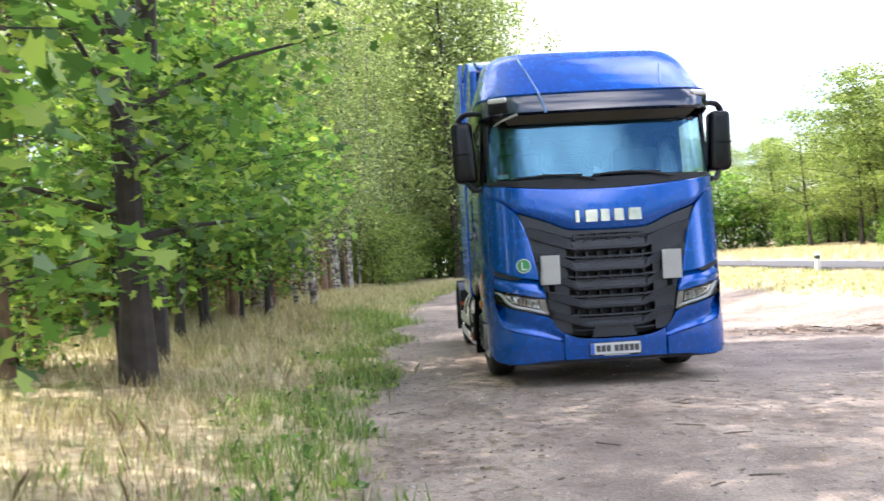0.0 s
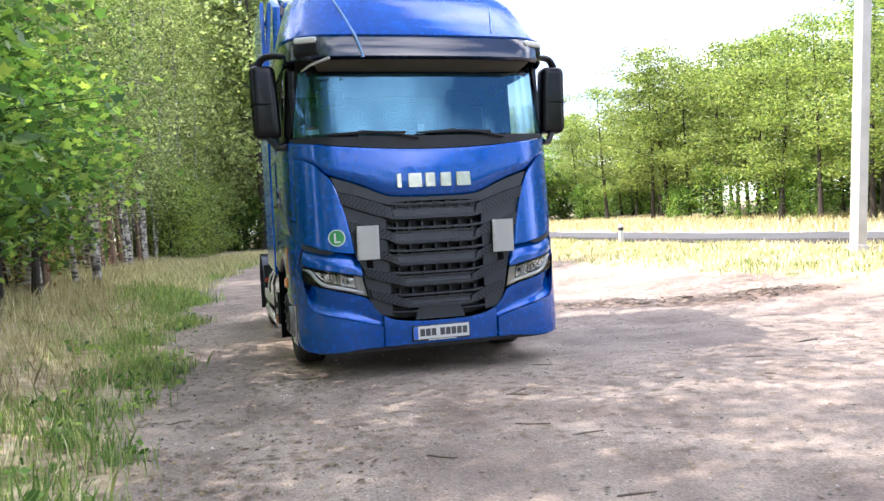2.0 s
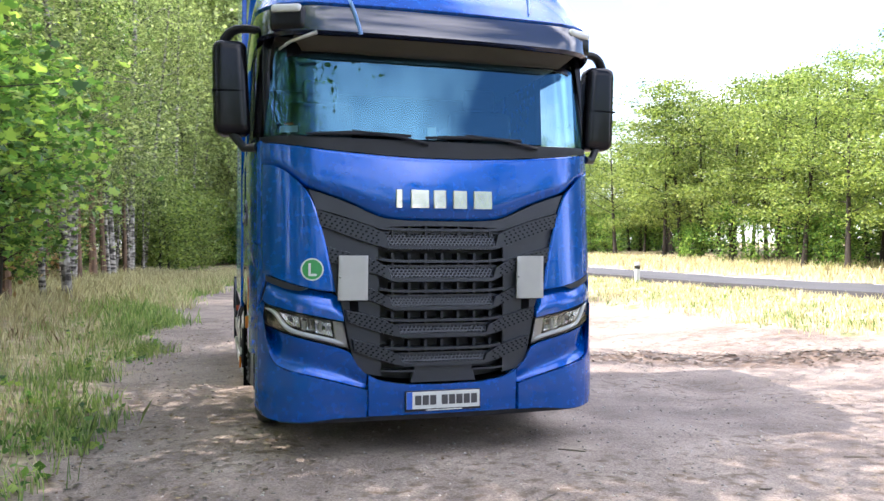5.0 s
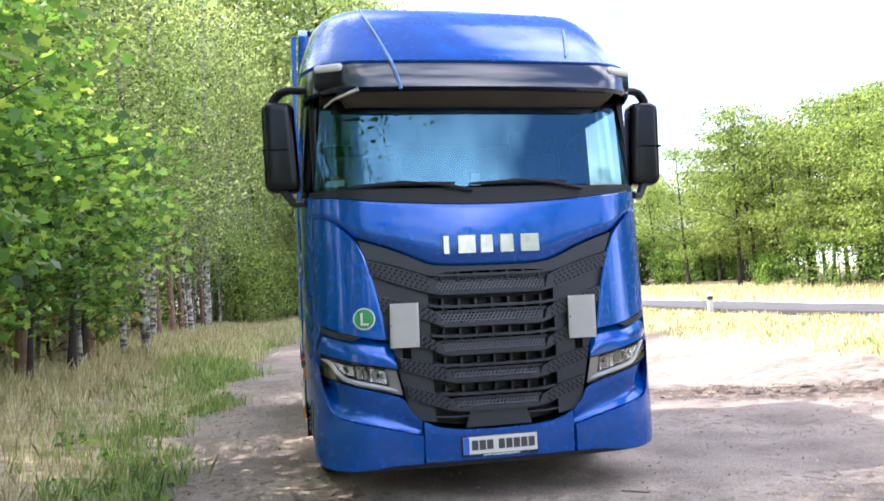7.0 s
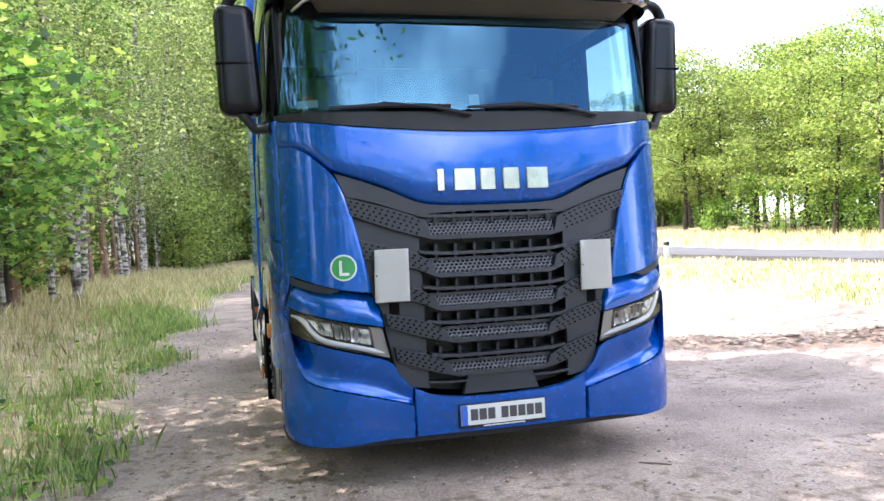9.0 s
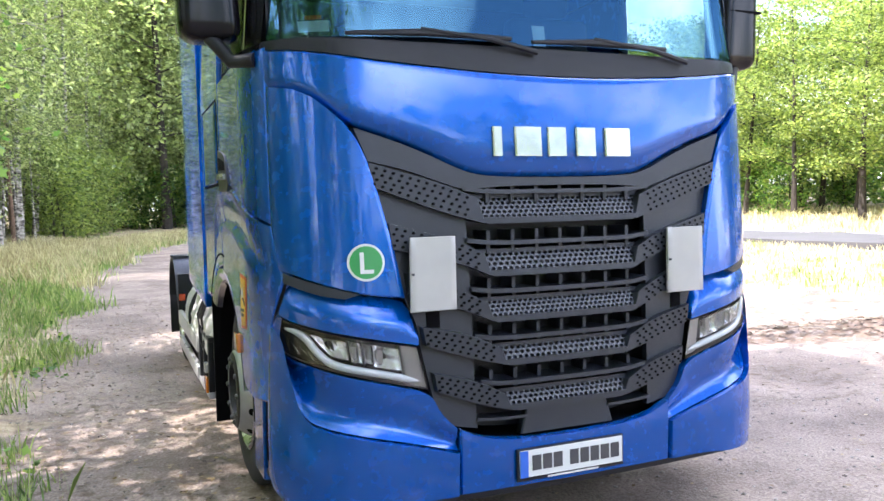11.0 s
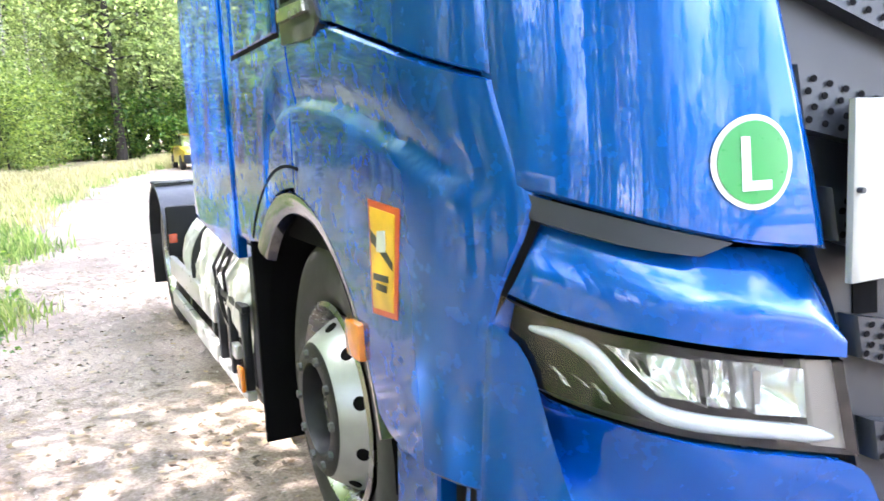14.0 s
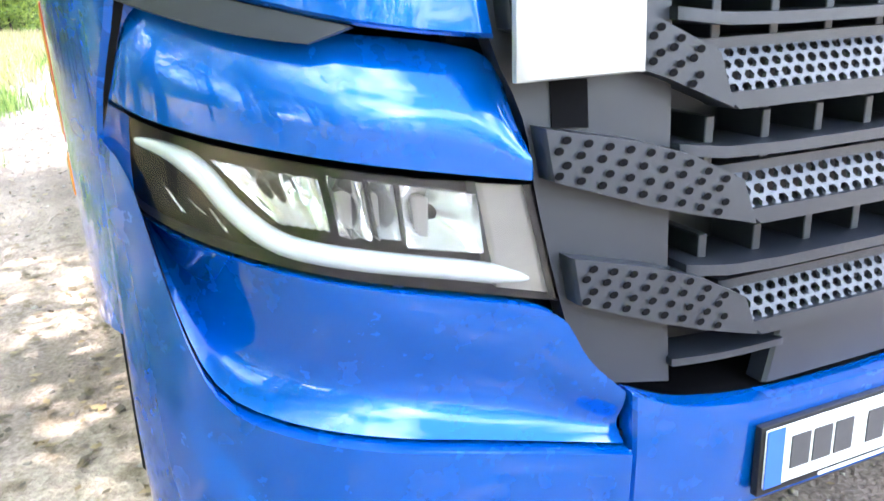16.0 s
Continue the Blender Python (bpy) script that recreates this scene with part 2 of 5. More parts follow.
    bmesh.ops.remove_doubles(bm, verts=bm.verts, dist=1e-6)
    return bm


def flip(bm):
    """The mirror image across the lorry's middle."""
    for v in bm.verts:
        v.co.x = -v.co.x
    bmesh.ops.reverse_faces(bm, faces=bm.faces)
    return bm


def both(name, make, mat, parent, label=""):
    """The same part on either side."""
    return [part(name, make(), mat, parent, label), part(name, flip(make()), mat, parent, label)]


lorry = thing("lorry", "blue tractor lorry with black grille parked on sandy track", "lorry")

# hood and the panels round it
HOOD_LOW = [(-1.2, 1.945), (-1.11, 1.918), (-1.05, 1.89), (-0.98, 1.833), (-0.91, 1.772), (-0.75, 1.724), (-0.6, 1.666), (-0.49, 1.613), (-0.38, 1.573), (-0.2, 1.566)]
hood_low = HOOD_LOW + [(0, 1.566)] + [(-x, z) for x, z in HOOD_LOW[::-1]]
COWL_LOW = [(-1.2, 2.085), (-0.9, 2.035), (-0.63, 2.012), (-0.3, 1.99)]
cowl_low = COWL_LOW + [(0, 1.985)] + [(-x, z) for x, z in COWL_LOW[::-1]]
hood = part("hood", patch(cowl_low, hood_low, on_nose, 61, 14, roll=0.009, e=0.02, dish=lambda c, t: 0.030 * max(0, (t - 0.72) / 0.28) ** 2 - 0.008 * math.sin(math.pi * c) ** 2 * math.sin(math.pi * min(1, t))), BLUE, lorry)
part("cowl", patch([(-1.2, 2.125), (-0.9, 2.11), (0, 2.105), (0.9, 2.11), (1.2, 2.125)], [(x, z + 0.006) for x, z in cowl_low], on_nose, 41, 5, off=0.012), BLACK, lorry, "matt black scuttle panel")

CORNER_IN = [(-0.985, 1.826), (-0.914, 1.760), (-0.849, 1.63), (-0.788, 1.396), (-0.757, 1.26), (-0.729, 1.09)]
CORNER_OUT = [(-1.190, 1.939), (-1.195, 1.75), (-1.196, 1.55), (-1.196, 1.4), (-1.192, 1.217)]


def on_corner(x, z, off=0.0):
    """The nose with the lower edge of the corner panel drawn down in a curve."""
    sag = 0.024 * math.sin(math.pi * min(1, max(0, (x + 1.2) / 0.47))) * min(1, max(0, (1.5 - z) / 0.3))
    top = float(np.interp(x, [-1.2, -1.11, -1.05, -0.985], [0.0, 0.028, 0.026, 0.004])) * min(1, max(0, (z - 1.65) / 0.2))
    return on_nose(x, z - sag + top, off)


both("corner_panel", lambda: patch(CORNER_IN, CORNER_OUT, on_corner, 22, 18, off=-0.004, roll=0.009, sm=1, e=0.02), BLUE, lorry)
both("corner_trim", lambda: patch([(-1.19, 1.214), (-1.15, 1.190), (-1.04, 1.150), (-0.905, 1.113)], [(-1.168, 1.160), (-1.12, 1.138), (-1.05, 1.112), (-0.96, 1.096)], on_nose, 18, 5, off=0.006), GREY, lorry, "black plastic trim under the corner")
both("headlamp_brow", lambda: patch([(-1.150, 1.158), (-1.10, 1.146), (-0.96, 1.112), (-0.765, 1.088), (-0.698, 1.060), (-0.676, 0.965)], [(-1.190, 1.034), (-1.150, 1.006), (-1.01, 0.968), (-0.8, 0.922), (-0.674, 0.898)], on_nose, 26, 8, off=0.004, dish=lambda c, t: 0.10 * max(0, 0.62 - t) ** 1.35), BLUE, lorry)

# bumper
CREASE = [(-1.208, 0.985), (-1.182, 0.946), (-1.166, 0.827), (-1.142, 0.686), (-1.11, 0.614), (-1.029, 0.585), (-0.912, 0.556), (-0.639, 0.487), (-0.524, 0.455)]
both("bumper_insert", lambda: patch([(-1.204, 0.972), (-1.184, 0.886), (-1.149, 0.858), (-1.068, 0.825), (-0.97, 0.795), (-0.81, 0.753), (-0.63, 0.705), (-0.6, 0.62), (-0.524, 0.545)], CREASE, on_nose, 36, 10, off=0.004, dish=lambda c, t: (0.052 * math.sin(math.pi * t ** 2.0) + 0.010 * t) * (1 - 0.6 * c) + 0.13 * t ** 0.8 * math.exp(-(((c - 0.10) / 0.17) ** 2))), BLUE, lorry)
both("bumper_corner", lambda: patch([(x, z - 0.005) for x, z in CREASE], [(-1.214, 0.972), (-1.222, 0.8), (-1.228, 0.6), (-1.230, 0.42), (-1.22, 0.275), (-1.1, 0.25), (-0.9, 0.25), (-0.72, 0.272), (-0.524, 0.272)], on_nose, 36, 12, off=-0.016, roll=0.012, depth=0.06), BLUE, lorry)
GAP_IN = [(-1.148, 1.172), (-1.170, 1.10), (-1.190, 1.03), (-1.211, 0.965), (-1.2215, 0.80), (-1.2275, 0.60), (-1.2295, 0.42)]
GAP_OUT = [(-1.174, 1.195), (-1.196, 1.10), (-1.210, 1.03), (-1.219, 0.965), (-1.226, 0.80), (-1.232, 0.60), (-1.234, 0.42)]
# a near-black strip paints the shade of the gap; no gap is cut
both("wing_gap_shade", lambda: patch(GAP_IN, GAP_OUT, on_nose, 30, 2, off=0.016, roll=0.001, depth=0.004, sm=1), BLACKSHADE, lorry, "dark strip painted as gap shade behind the bumper wing")
BUMP_TOP = [(-0.518, 0.545), (-0.42, 0.498), (-0.25, 0.472), (0, 0.468)]
part("bumper_centre", patch(BUMP_TOP + [(-x, z) for x, z in BUMP_TOP[-2::-1]], [(-0.518, 0.272), (0.518, 0.272)], on_nose, 41, 8, off=-0.004), BLUE, lorry)
part("valance", patch([(-1.1, 0.262), (0, 0.27), (1.1, 0.262)], [(-1.08, 0.235), (0, 0.235), (1.08, 0.235)], on_nose, 25, 3, off=0.03), BLACK, lorry, "black lower lip of bumper")

# headlamps
LAMP_TOP = [(-1.203, 1.036), (-1.160, 1.005), (-1.09, 0.980), (-0.955, 0.946), (-0.805, 0.914), (-0.676, 0.892)]
LAMP_LOW = [(-1.206, 0.980), (-1.184, 0.893), (-1.149, 0.865), (-1.068, 0.832), (-0.97, 0.802), (-0.81, 0.760), (-0.636, 0.714)]


def headlamp(side):
    fl = flip if side > 0 else (lambda b: b)
    house = part("headlamp", fl(patch(LAMP_TOP, LAMP_LOW, on_nose, 26, 6, off=0.085, roll=-0.07, depth=0.09)), LAMPBLACK, lorry, "clear headlamp with black housing")
    part("lens", fl(patch(LAMP_TOP, LAMP_LOW, on_nose, 26, 6, off=0.008, roll=0.008, depth=0.004)), LENSGLASS, house).visible_shadow = False
    guide = [on_nose(x, z, 0.035) for x, z in soften([(-1.165, 0.978), (-1.13, 0.968), (-1.095, 0.942), (-1.066, 0.89), (-1.02, 0.843), (-0.96, 0.822), (-0.82, 0.789), (-0.74, 0.768), (-0.672, 0.748)], 2)]
    part("light_guide", fl(tube(guide, [(0.004 + 0.012 * min(1, k / 8)) * min(1, 0.15 + (len(guide) - 1 - k) / 6) for k in range(len(guide))], 10)), GUIDE, house, "milky running light strip")
    part("bezel", fl(patch([(-0.748, 0.900), (-0.676, 0.888)], [(-0.722, 0.742), (-0.640, 0.720)], on_nose, 8, 6, off=0.034, roll=0.004, sm=0)), TAUPE, house)
    for x0, x1, q0, q1, zt, zb, flute, mat in ((-1.085, -0.962, -1.015, -0.952, 0.958, 0.872, 6, MIRRORED), (-0.952, -0.908, -0.942, -0.900, 0.931, 0.850, 2, MIRRORED), (-0.900, -0.868, -0.892, -0.862, 0.920, 0.842, 0, SATIN), (-0.860, -0.752, -0.854, -0.744, 0.911, 0.824, 0, SATIN)):
        part("reflector", fl(patch([(x0, zt), (x1, zt - 0.022 * (x1 - x0) / 0.09)], [(q0, zb), (q1, zb - 0.018 * (q1 - q0) / 0.08)], on_nose, 36, 10, off=0.036, roll=-0.010, depth=0.02, sm=0, dish=lambda c, t: 0.055 * math.sin(math.pi * c) * math.sin(math.pi * t) + 0.006 * math.sin(2 * math.pi * flute * c))), mat, house, "chrome reflector")
    for x, z, w in ((-0.925, 0.868, 0.011), (-0.885, 0.862, 0.006), (-0.822, 0.850, 0.013)):
        part("lamp_shade", fl(patch([(x - w, z + 0.034), (x - 0.2 * w, z + 0.038), (x + w, z + 0.030)], [(x - 0.5 * w, z - 0.028), (x + 0.1 * w, z - 0.03), (x + 0.8 * w, z - 0.034)], on_nose, 7, 6, off=0.056, roll=0.003, depth=0.025, sm=1)), TAUPE, house)
    for k in range(4):
        x, z, h = -1.140 + 0.024 * k, 0.915 - 0.013 * k, 0.032 - 0.012 * (k % 2)
        part("reflector", fl(patch([(x, z), (x + 0.004, z - 0.002)], [(x + 0.016, z - h), (x + 0.021, z - h - 0.002)], on_nose, 4, 5, off=0.045, roll=-0.004, depth=0.01, sm=0, dish=lambda c, t: 0.006 * math.sin(3 * math.pi * t))), SATIN, house, "chrome reflector")


headlamp(-1)
headlamp(1)

# grille
grille = part("grille", patch([(-0.90, 1.742), (-0.58, 1.645), (-0.38, 1.56), (0, 1.552), (0.38, 1.56), (0.58, 1.645), (0.90, 1.742)], [(-0.60, 0.60), (-0.43, 0.50), (0, 0.478), (0.43, 0.50), (0.60, 0.60)], on_nose, 41, 14, off=0.16, roll=0, depth=0.02), BLACK, lorry, "grey plastic grille with perforated slats")
WING_OUT = [(-0.905, 1.745), (-0.849, 1.62), (-0.788, 1.39), (-0.727, 1.09), (-0.668, 0.975), (-0.664, 0.895), (-0.624, 0.71), (-0.598, 0.62), (-0.54, 0.552)]
for s in (-1, 1):
    b = patch(WING_OUT, [(-0.50, 1.61), (-0.445, 1.50), (-0.438, 1.2), (-0.432, 0.9), (-0.432, 0.7), (-0.425, 0.53)], on_nose, 34, 8, off=0.035, roll=0.0, sm=1)
    part("side_plate", flip(b) if s > 0 else b, GREY, grille)
    # flat black patch for the shade inside an opening; the plate stays whole
    b = patch([(-0.634, 1.030), (-0.576, 1.026)], [(-0.632, 0.962), (-0.574, 0.958)], on_nose, 4, 4, off=0.031, roll=0.001, depth=0.003, sm=0)
    part("opening_shade", flip(b) if s > 0 else b, BLACKSHADE, grille, "black patch painting the shade of an opening in the grille plate")
SHO = [(-0.905, 1.764), (-0.75, 1.717), (-0.6, 1.659), (-0.49, 1.606), (-0.38, 1.567), (0, 1.560)]
part("top_band", patch(SHO + [(-x, z) for x, z in SHO[-2::-1]], [(-0.852, 1.632), (-0.70, 1.598), (-0.545, 1.542), (-0.44, 1.51), (-0.34, 1.525), (0, 1.53), (0.34, 1.525), (0.44, 1.51), (0.545, 1.542), (0.70, 1.598), (0.852, 1.632)], on_nose, 51, 6, off=0.014), GREY, grille)

# slats: outer x and z (top, bottom), knee x, middle z (top, bottom)
SLATS = [(0.855, 1.628, 1.532, 0.545, 1.540, 1.42, 0.395, 1.478, 1.372), (0.785, 1.388, 1.285, 0.50, 1.312, 1.222, 0.375, 1.248, 1.155), (0.72, 1.19, 1.10, 0.50, 1.112, 1.035, 0.37, 1.049, 0.965), (0.664, 0.970, 0.895, 0.455, 0.925, 0.825, 0.315, 0.855, 0.782), (0.622, 0.780, 0.705, 0.42, 0.727, 0.632, 0.30, 0.662, 0.592)]


def mesh_face(x1, z0, z1, y0, y1):
    """A perforated plate of hexagonal holes between z0 and z1, leaning from y1 (top) to y0."""
    rows = max(3, round((z1 - z0) / 0.0168))
    dz = (z1 - z0) / rows
    dx = dz * 1.45
    cols = int(2 * x1 / dx)
    verts, faces = [], []
    for r in range(rows):
        for c in range(cols):
            cx, cz = -x1 + dx * (c + 0.5 + (0.5 if r % 2 else 0)), z0 + dz * (r + 0.5)
            if cx + dx / 2 > x1 + 0.003:
                continue
            b = len(verts)
            for k in range(6):
                a = math.pi / 3 * k
                px, pz = cx + 0.40 * dx * math.cos(a), cz + 0.44 * dz * math.sin(a)
                f = (pz - z0) / (z1 - z0)
                verts.append(on_nose(px, pz, y0 + (y1 - y0) * f))
            cell = ((0.5, 0), (0.5, 0.5), (-0.5, 0.5), (-0.5, 0), (-0.5, -0.5), (0.5, -0.5))
            for ox, oz in cell:
                px, pz = cx + ox * dx, cz + oz * dz
                f = (pz - z0) / (z1 - z0)
                verts.append(on_nose(px, pz, y0 + (y1 - y0) * f))
            for k in range(6):
                verts.append(verts[b + k] + Vector((0, 0.008, 0)))
            for k in range(6):
                k2 = (k + 1) % 6
                faces.append((b + k, b + k2, b + 6 + k2, b + 6 + k))
                faces.append((b + k, b + 12 + k, b + 12 + k2, b + k2))
    return mesh_of("mesh_face", verts, faces)


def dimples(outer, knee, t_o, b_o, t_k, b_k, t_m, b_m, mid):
    """Flat black ovals that paint the shade of scoops in a slat's wing."""
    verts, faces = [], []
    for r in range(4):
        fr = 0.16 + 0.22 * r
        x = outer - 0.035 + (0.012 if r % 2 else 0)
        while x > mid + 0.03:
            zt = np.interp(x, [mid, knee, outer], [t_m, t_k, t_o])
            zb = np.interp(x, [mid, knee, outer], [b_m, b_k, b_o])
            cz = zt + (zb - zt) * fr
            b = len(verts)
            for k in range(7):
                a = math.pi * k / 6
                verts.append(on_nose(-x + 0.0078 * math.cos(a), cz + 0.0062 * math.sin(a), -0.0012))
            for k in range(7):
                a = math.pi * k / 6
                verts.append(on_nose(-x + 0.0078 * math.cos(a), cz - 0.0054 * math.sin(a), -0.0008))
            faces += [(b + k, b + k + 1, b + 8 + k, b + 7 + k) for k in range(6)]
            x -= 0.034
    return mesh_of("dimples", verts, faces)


for so, to, bo, sk, tk, bk, sm_, tm, bm_ in SLATS:
    top = [(-so, to), (-sk, tk), (-sm_, tm)]
    low = [(-so + 0.012, bo), (-sk, bk), (-sm_ + 0.03, bm_)]
    wing = patch(top, low, on_nose, 22, 5, off=0.002, roll=0.008, depth=0.05, sm=1)
    w1 = part("slat_wing", wing, GREY, grille)
    w2 = part("slat_wing", flip(patch(top, low, on_nose, 22, 5, off=0.002, roll=0.008, depth=0.05, sm=1)), GREY, grille)
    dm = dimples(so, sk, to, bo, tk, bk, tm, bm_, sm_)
    tagged(put("dimple_shade", dm, BLACKSHADE, w1), kind="stuff")
    pattern = tagged(put("dimple_shade", dm, BLACKSHADE, w2), kind="stuff")
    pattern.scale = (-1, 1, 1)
    part("slat_lip", patch([(-sm_ - 0.01, bm_ + 0.026), (sm_ + 0.01, bm_ + 0.026)], [(-sm_ + 0.03, bm_), (sm_ - 0.03, bm_)], on_nose, 31, 4, off=0.002, roll=0.008, depth=0.06, sm=0), GREY, grille)
    put("mesh_face", mesh_face(sm_ + 0.005, bm_ + 0.022, tm + 0.004, 0.008, 0.045), MESHGREY, grille)
    part("slat_top", patch([(-sm_ - 0.02, tm + 0.018), (sm_ + 0.02, tm + 0.018)], [(-sm_ - 0.02, tm), (sm_ + 0.02, tm)], on_nose, 21, 2, off=0.044, roll=0.004, depth=0.06, sm=0), GREY, grille)
for z, w in ((1.512, 0.46), (1.300, 0.45), (1.100, 0.44), (0.905, 0.43), (0.715, 0.41)):
    fin = [(-w, z + 0.016), (-w * 0.74, z), (0, z), (w * 0.74, z), (w, z + 0.016)]
    part("fin", patch(fin, [(x, q - 0.018) for x, q in fin], on_nose, 31, 2, off=0.014, roll=0.003, depth=0.14, sm=1), GREY, grille)
    for k in range(-3, 4):
        part("rib", box((k * 0.115 - 0.009, 0.075, z - 0.055), (k * 0.115 + 0.009, 0.22, z + 0.045), 0.002, 1), GREY, grille)
for s in (-1, 1):
    part("lower_fin", patch([(s * 0.43, 0.575), (s * 0.33, 0.565), (s * 0.2, 0.565)], [(s * 0.43, 0.562), (s * 0.33, 0.553), (s * 0.2, 0.553)], on_nose, 12, 2, off=0.02, roll=0.002, depth=0.08), GREY, grille)
part("lower_block", patch([(-0.20, 0.59), (0.20, 0.59)], [(-0.23, 0.482), (0.23, 0.482)], on_nose, 9, 4, off=0.03, roll=0.006, sm=0), GREY, grille)

# maker's mark: plain chrome bars
for x0, x1 in ((-0.327, -0.282), (-0.226, -0.098), (-0.07, 0.022), (0.068, 0.170), (0.215, 0.352)):
    part("badge", patch([(x0, 1.772), (x1, 1.772)], [(x0, 1.648), (x1, 1.648)], on_nose, 6, 4, off=-0.020, roll=0.006, depth=0.016, sm=0), BADGE, lorry, "plain chrome bar of the maker's badge")

# round foil, with its letter
disc = thing("environment_sticker", "round green sticker with white letter on corner panel", "sticker")


def nose_disc(cx, cz, r, off, seg=40):
    bm = bmesh.new()
    c = bm.verts.new(on_nose(cx, cz, off))
    prev = [c]
    for q in (0.5, 1.0):
        ring = [bm.verts.new(on_nose(cx + r * q * math.cos(2 * math.pi * k / seg), cz + r * q * math.sin(2 * math.pi * k / seg), off)) for k in range(seg)]
        for k in range(seg):
            k2 = (k + 1) % seg
            bm.faces.new((prev[0], ring[k], ring[k2]) if len(prev) == 1 else (prev[k], ring[k], ring[k2], prev[k2]))
        prev = ring
    return bm


part("rim", nose_disc(-0.880, 1.238, 0.073, -0.008), PAPER, disc)
part("face", nose_disc(-0.880, 1.238, 0.064, -0.0095), GREEN, disc)
lm = bmesh.new()
for x0, x1, z0, z1 in ((-0.905, -0.889, 1.195, 1.278), (-0.889, -0.852, 1.195, 1.210)):
    vs = [lm.verts.new(on_nose(x, z, -0.011)) for x, z in ((x0, z0), (x1, z0), (x1, z1), (x0, z1))]
    lm.faces.new(vs)
part("letter", lm, PAPER, disc)

# blank white folding plates on the grille
for s in (-1, 1):
    sp = thing("folding_sign_plate", "blank white folding sign plate on lorry grille", "sign", "plates on the grille")
    x0, x1 = (-0.712, -0.520) if s < 0 else (0.524, 0.718)
    part("plate", patch([(x0, 1.329), (x1, 1.329)], [(x0 - 0.008, 1.036), (x1 - 0.004, 1.036)], lambda x, z, o: Vector((x, 0.008 + 0.03 * (z - 1.2) + o, z)), 8, 6, off=0, roll=0.003, depth=0.012, sm=0), WHITE, sp)
    part("hinge", tube([(x0 + 0.004, -0.002, 1.185), (x0 + 0.004, 0.012, 1.185)], 0.005, 10), GREY, sp)
    part("bracket", box((-0.03 + (x0 + x1) / 2, 0.024, 1.06), (0.03 + (x0 + x1) / 2, 0.075, 1.30), 0.006), BLACK, sp)

# number plate with bars
npl = thing("number_plate", "white number plate in black holder under the grille", "number plate", at=(-0.014, 0, 0))
PY = -0.016
part("holder", box((-0.262, PY, 0.296), (0.262, PY + 0.016, 0.432), 0.004), BLACK, npl)
part("plate", box((-0.254, PY - 0.004, 0.312), (0.254, PY, 0.426), 0.0015, 1), PAPER, npl)
part("band", box((-0.253, PY - 0.006, 0.313), (-0.214, PY - 0.0045, 0.425), 0.0, 1), EUBLUE, npl)
bx = -0.196
for k in range(8):
    w = 0.043
    if k == 3:
        bx += 0.028
    part("bar", box((bx, PY - 0.0062, 0.338), (bx + w, PY - 0.0045, 0.402), 0.0, 1), PLATEINK, npl)
    bx += w + 0.0085
part("holder_text", box((-0.12, PY - 0.002, 0.299), (0.13, PY + 0.001, 0.306), 0.0, 1), PAPER, npl)

# ---- cab shell ----


def ring_points(half=True):
    """Plan of the cab from the middle of the nose round the corner to the back."""
    xs = [0, 0.15, 0.3, 0.45, 0.6, 0.7, 0.8, 0.9, 1.0, 1.08, 1.14, 1.19, 1.22, 1.243, 1.255, 1.26]
    pts = [(x, nose_plan(x)) for x in xs]
    pts += [(1.262, 0.75), (1.262, 1.0), (1.262, 1.4), (1.262, 1.8), (1.262, 2.2)]
    return [(-x, y) for x, y in pts[::-1]] + pts[1:]


def loft(rows, mat, name, cap=True, label=""):
    """Rows of (z, width scale, nose y, back y) skinned round the cab's plan."""
    base = ring_points()
    bm, prev = bmesh.new(), None
    for z, s, y0, y1 in rows:
        ring = [bm.verts.new((x * s, y0 + (y1 - y0) * y / 2.2, z)) for x, y in base]
        if prev:
            for k in range(len(ring) - 1):
                bm.faces.new((prev[k], prev[k + 1], ring[k + 1], ring[k]))
            bm.faces.new((prev[-1], prev[0], ring[0], ring[-1]))
        prev = ring
    if cap:
        bm.faces.new(prev)
    return part(name, bm, mat, lorry, label)


ROOF = [(2.965, 0.985, 0.06, 2.2), (2.985, 0.990, 0.045, 2.2), (3.02, 0.987, 0.07, 2.2), (3.10, 0.973, 0.13, 2.2), (3.20, 0.952, 0.22, 2.2), (3.30, 0.930, 0.31, 2.2), (3.40, 0.902, 0.41, 2.2), (3.47, 0.87, 0.49, 2.2), (3.525, 0.82, 0.56, 2.2), (3.56, 0.75, 0.66, 2.2), (3.585, 0.64, 0.80, 2.19), (3.61, 0.48, 1.0, 2.17), (3.625, 0.27, 1.2, 2.1)]
loft(ROOF, BLUE, "roof")
loft([(2.77, 0.975, 0.03, 2.2), (2.79, 0.982, 0.0, 2.2), (2.88, 0.985, 0.005, 2.2), (2.962, 0.982, 0.045, 2.2)], NAVY, "sun_visor", False, "dark glossy visor band over windscreen")
part("visor_underside", patch([(-1.0, 2.768), (0, 2.772), (1.0, 2.768)], [(-0.93, 2.70), (0, 2.69), (0.93, 2.70)], lambda x, z, o: Vector((x, nose_plan(x) + np.interp(z, [2.69, 2.77], [0.19, 0.05]) + o, z)), 31, 4, roll=0.004), SHADEBEIGE, lorry, "underside of the visor with shade in its colour")
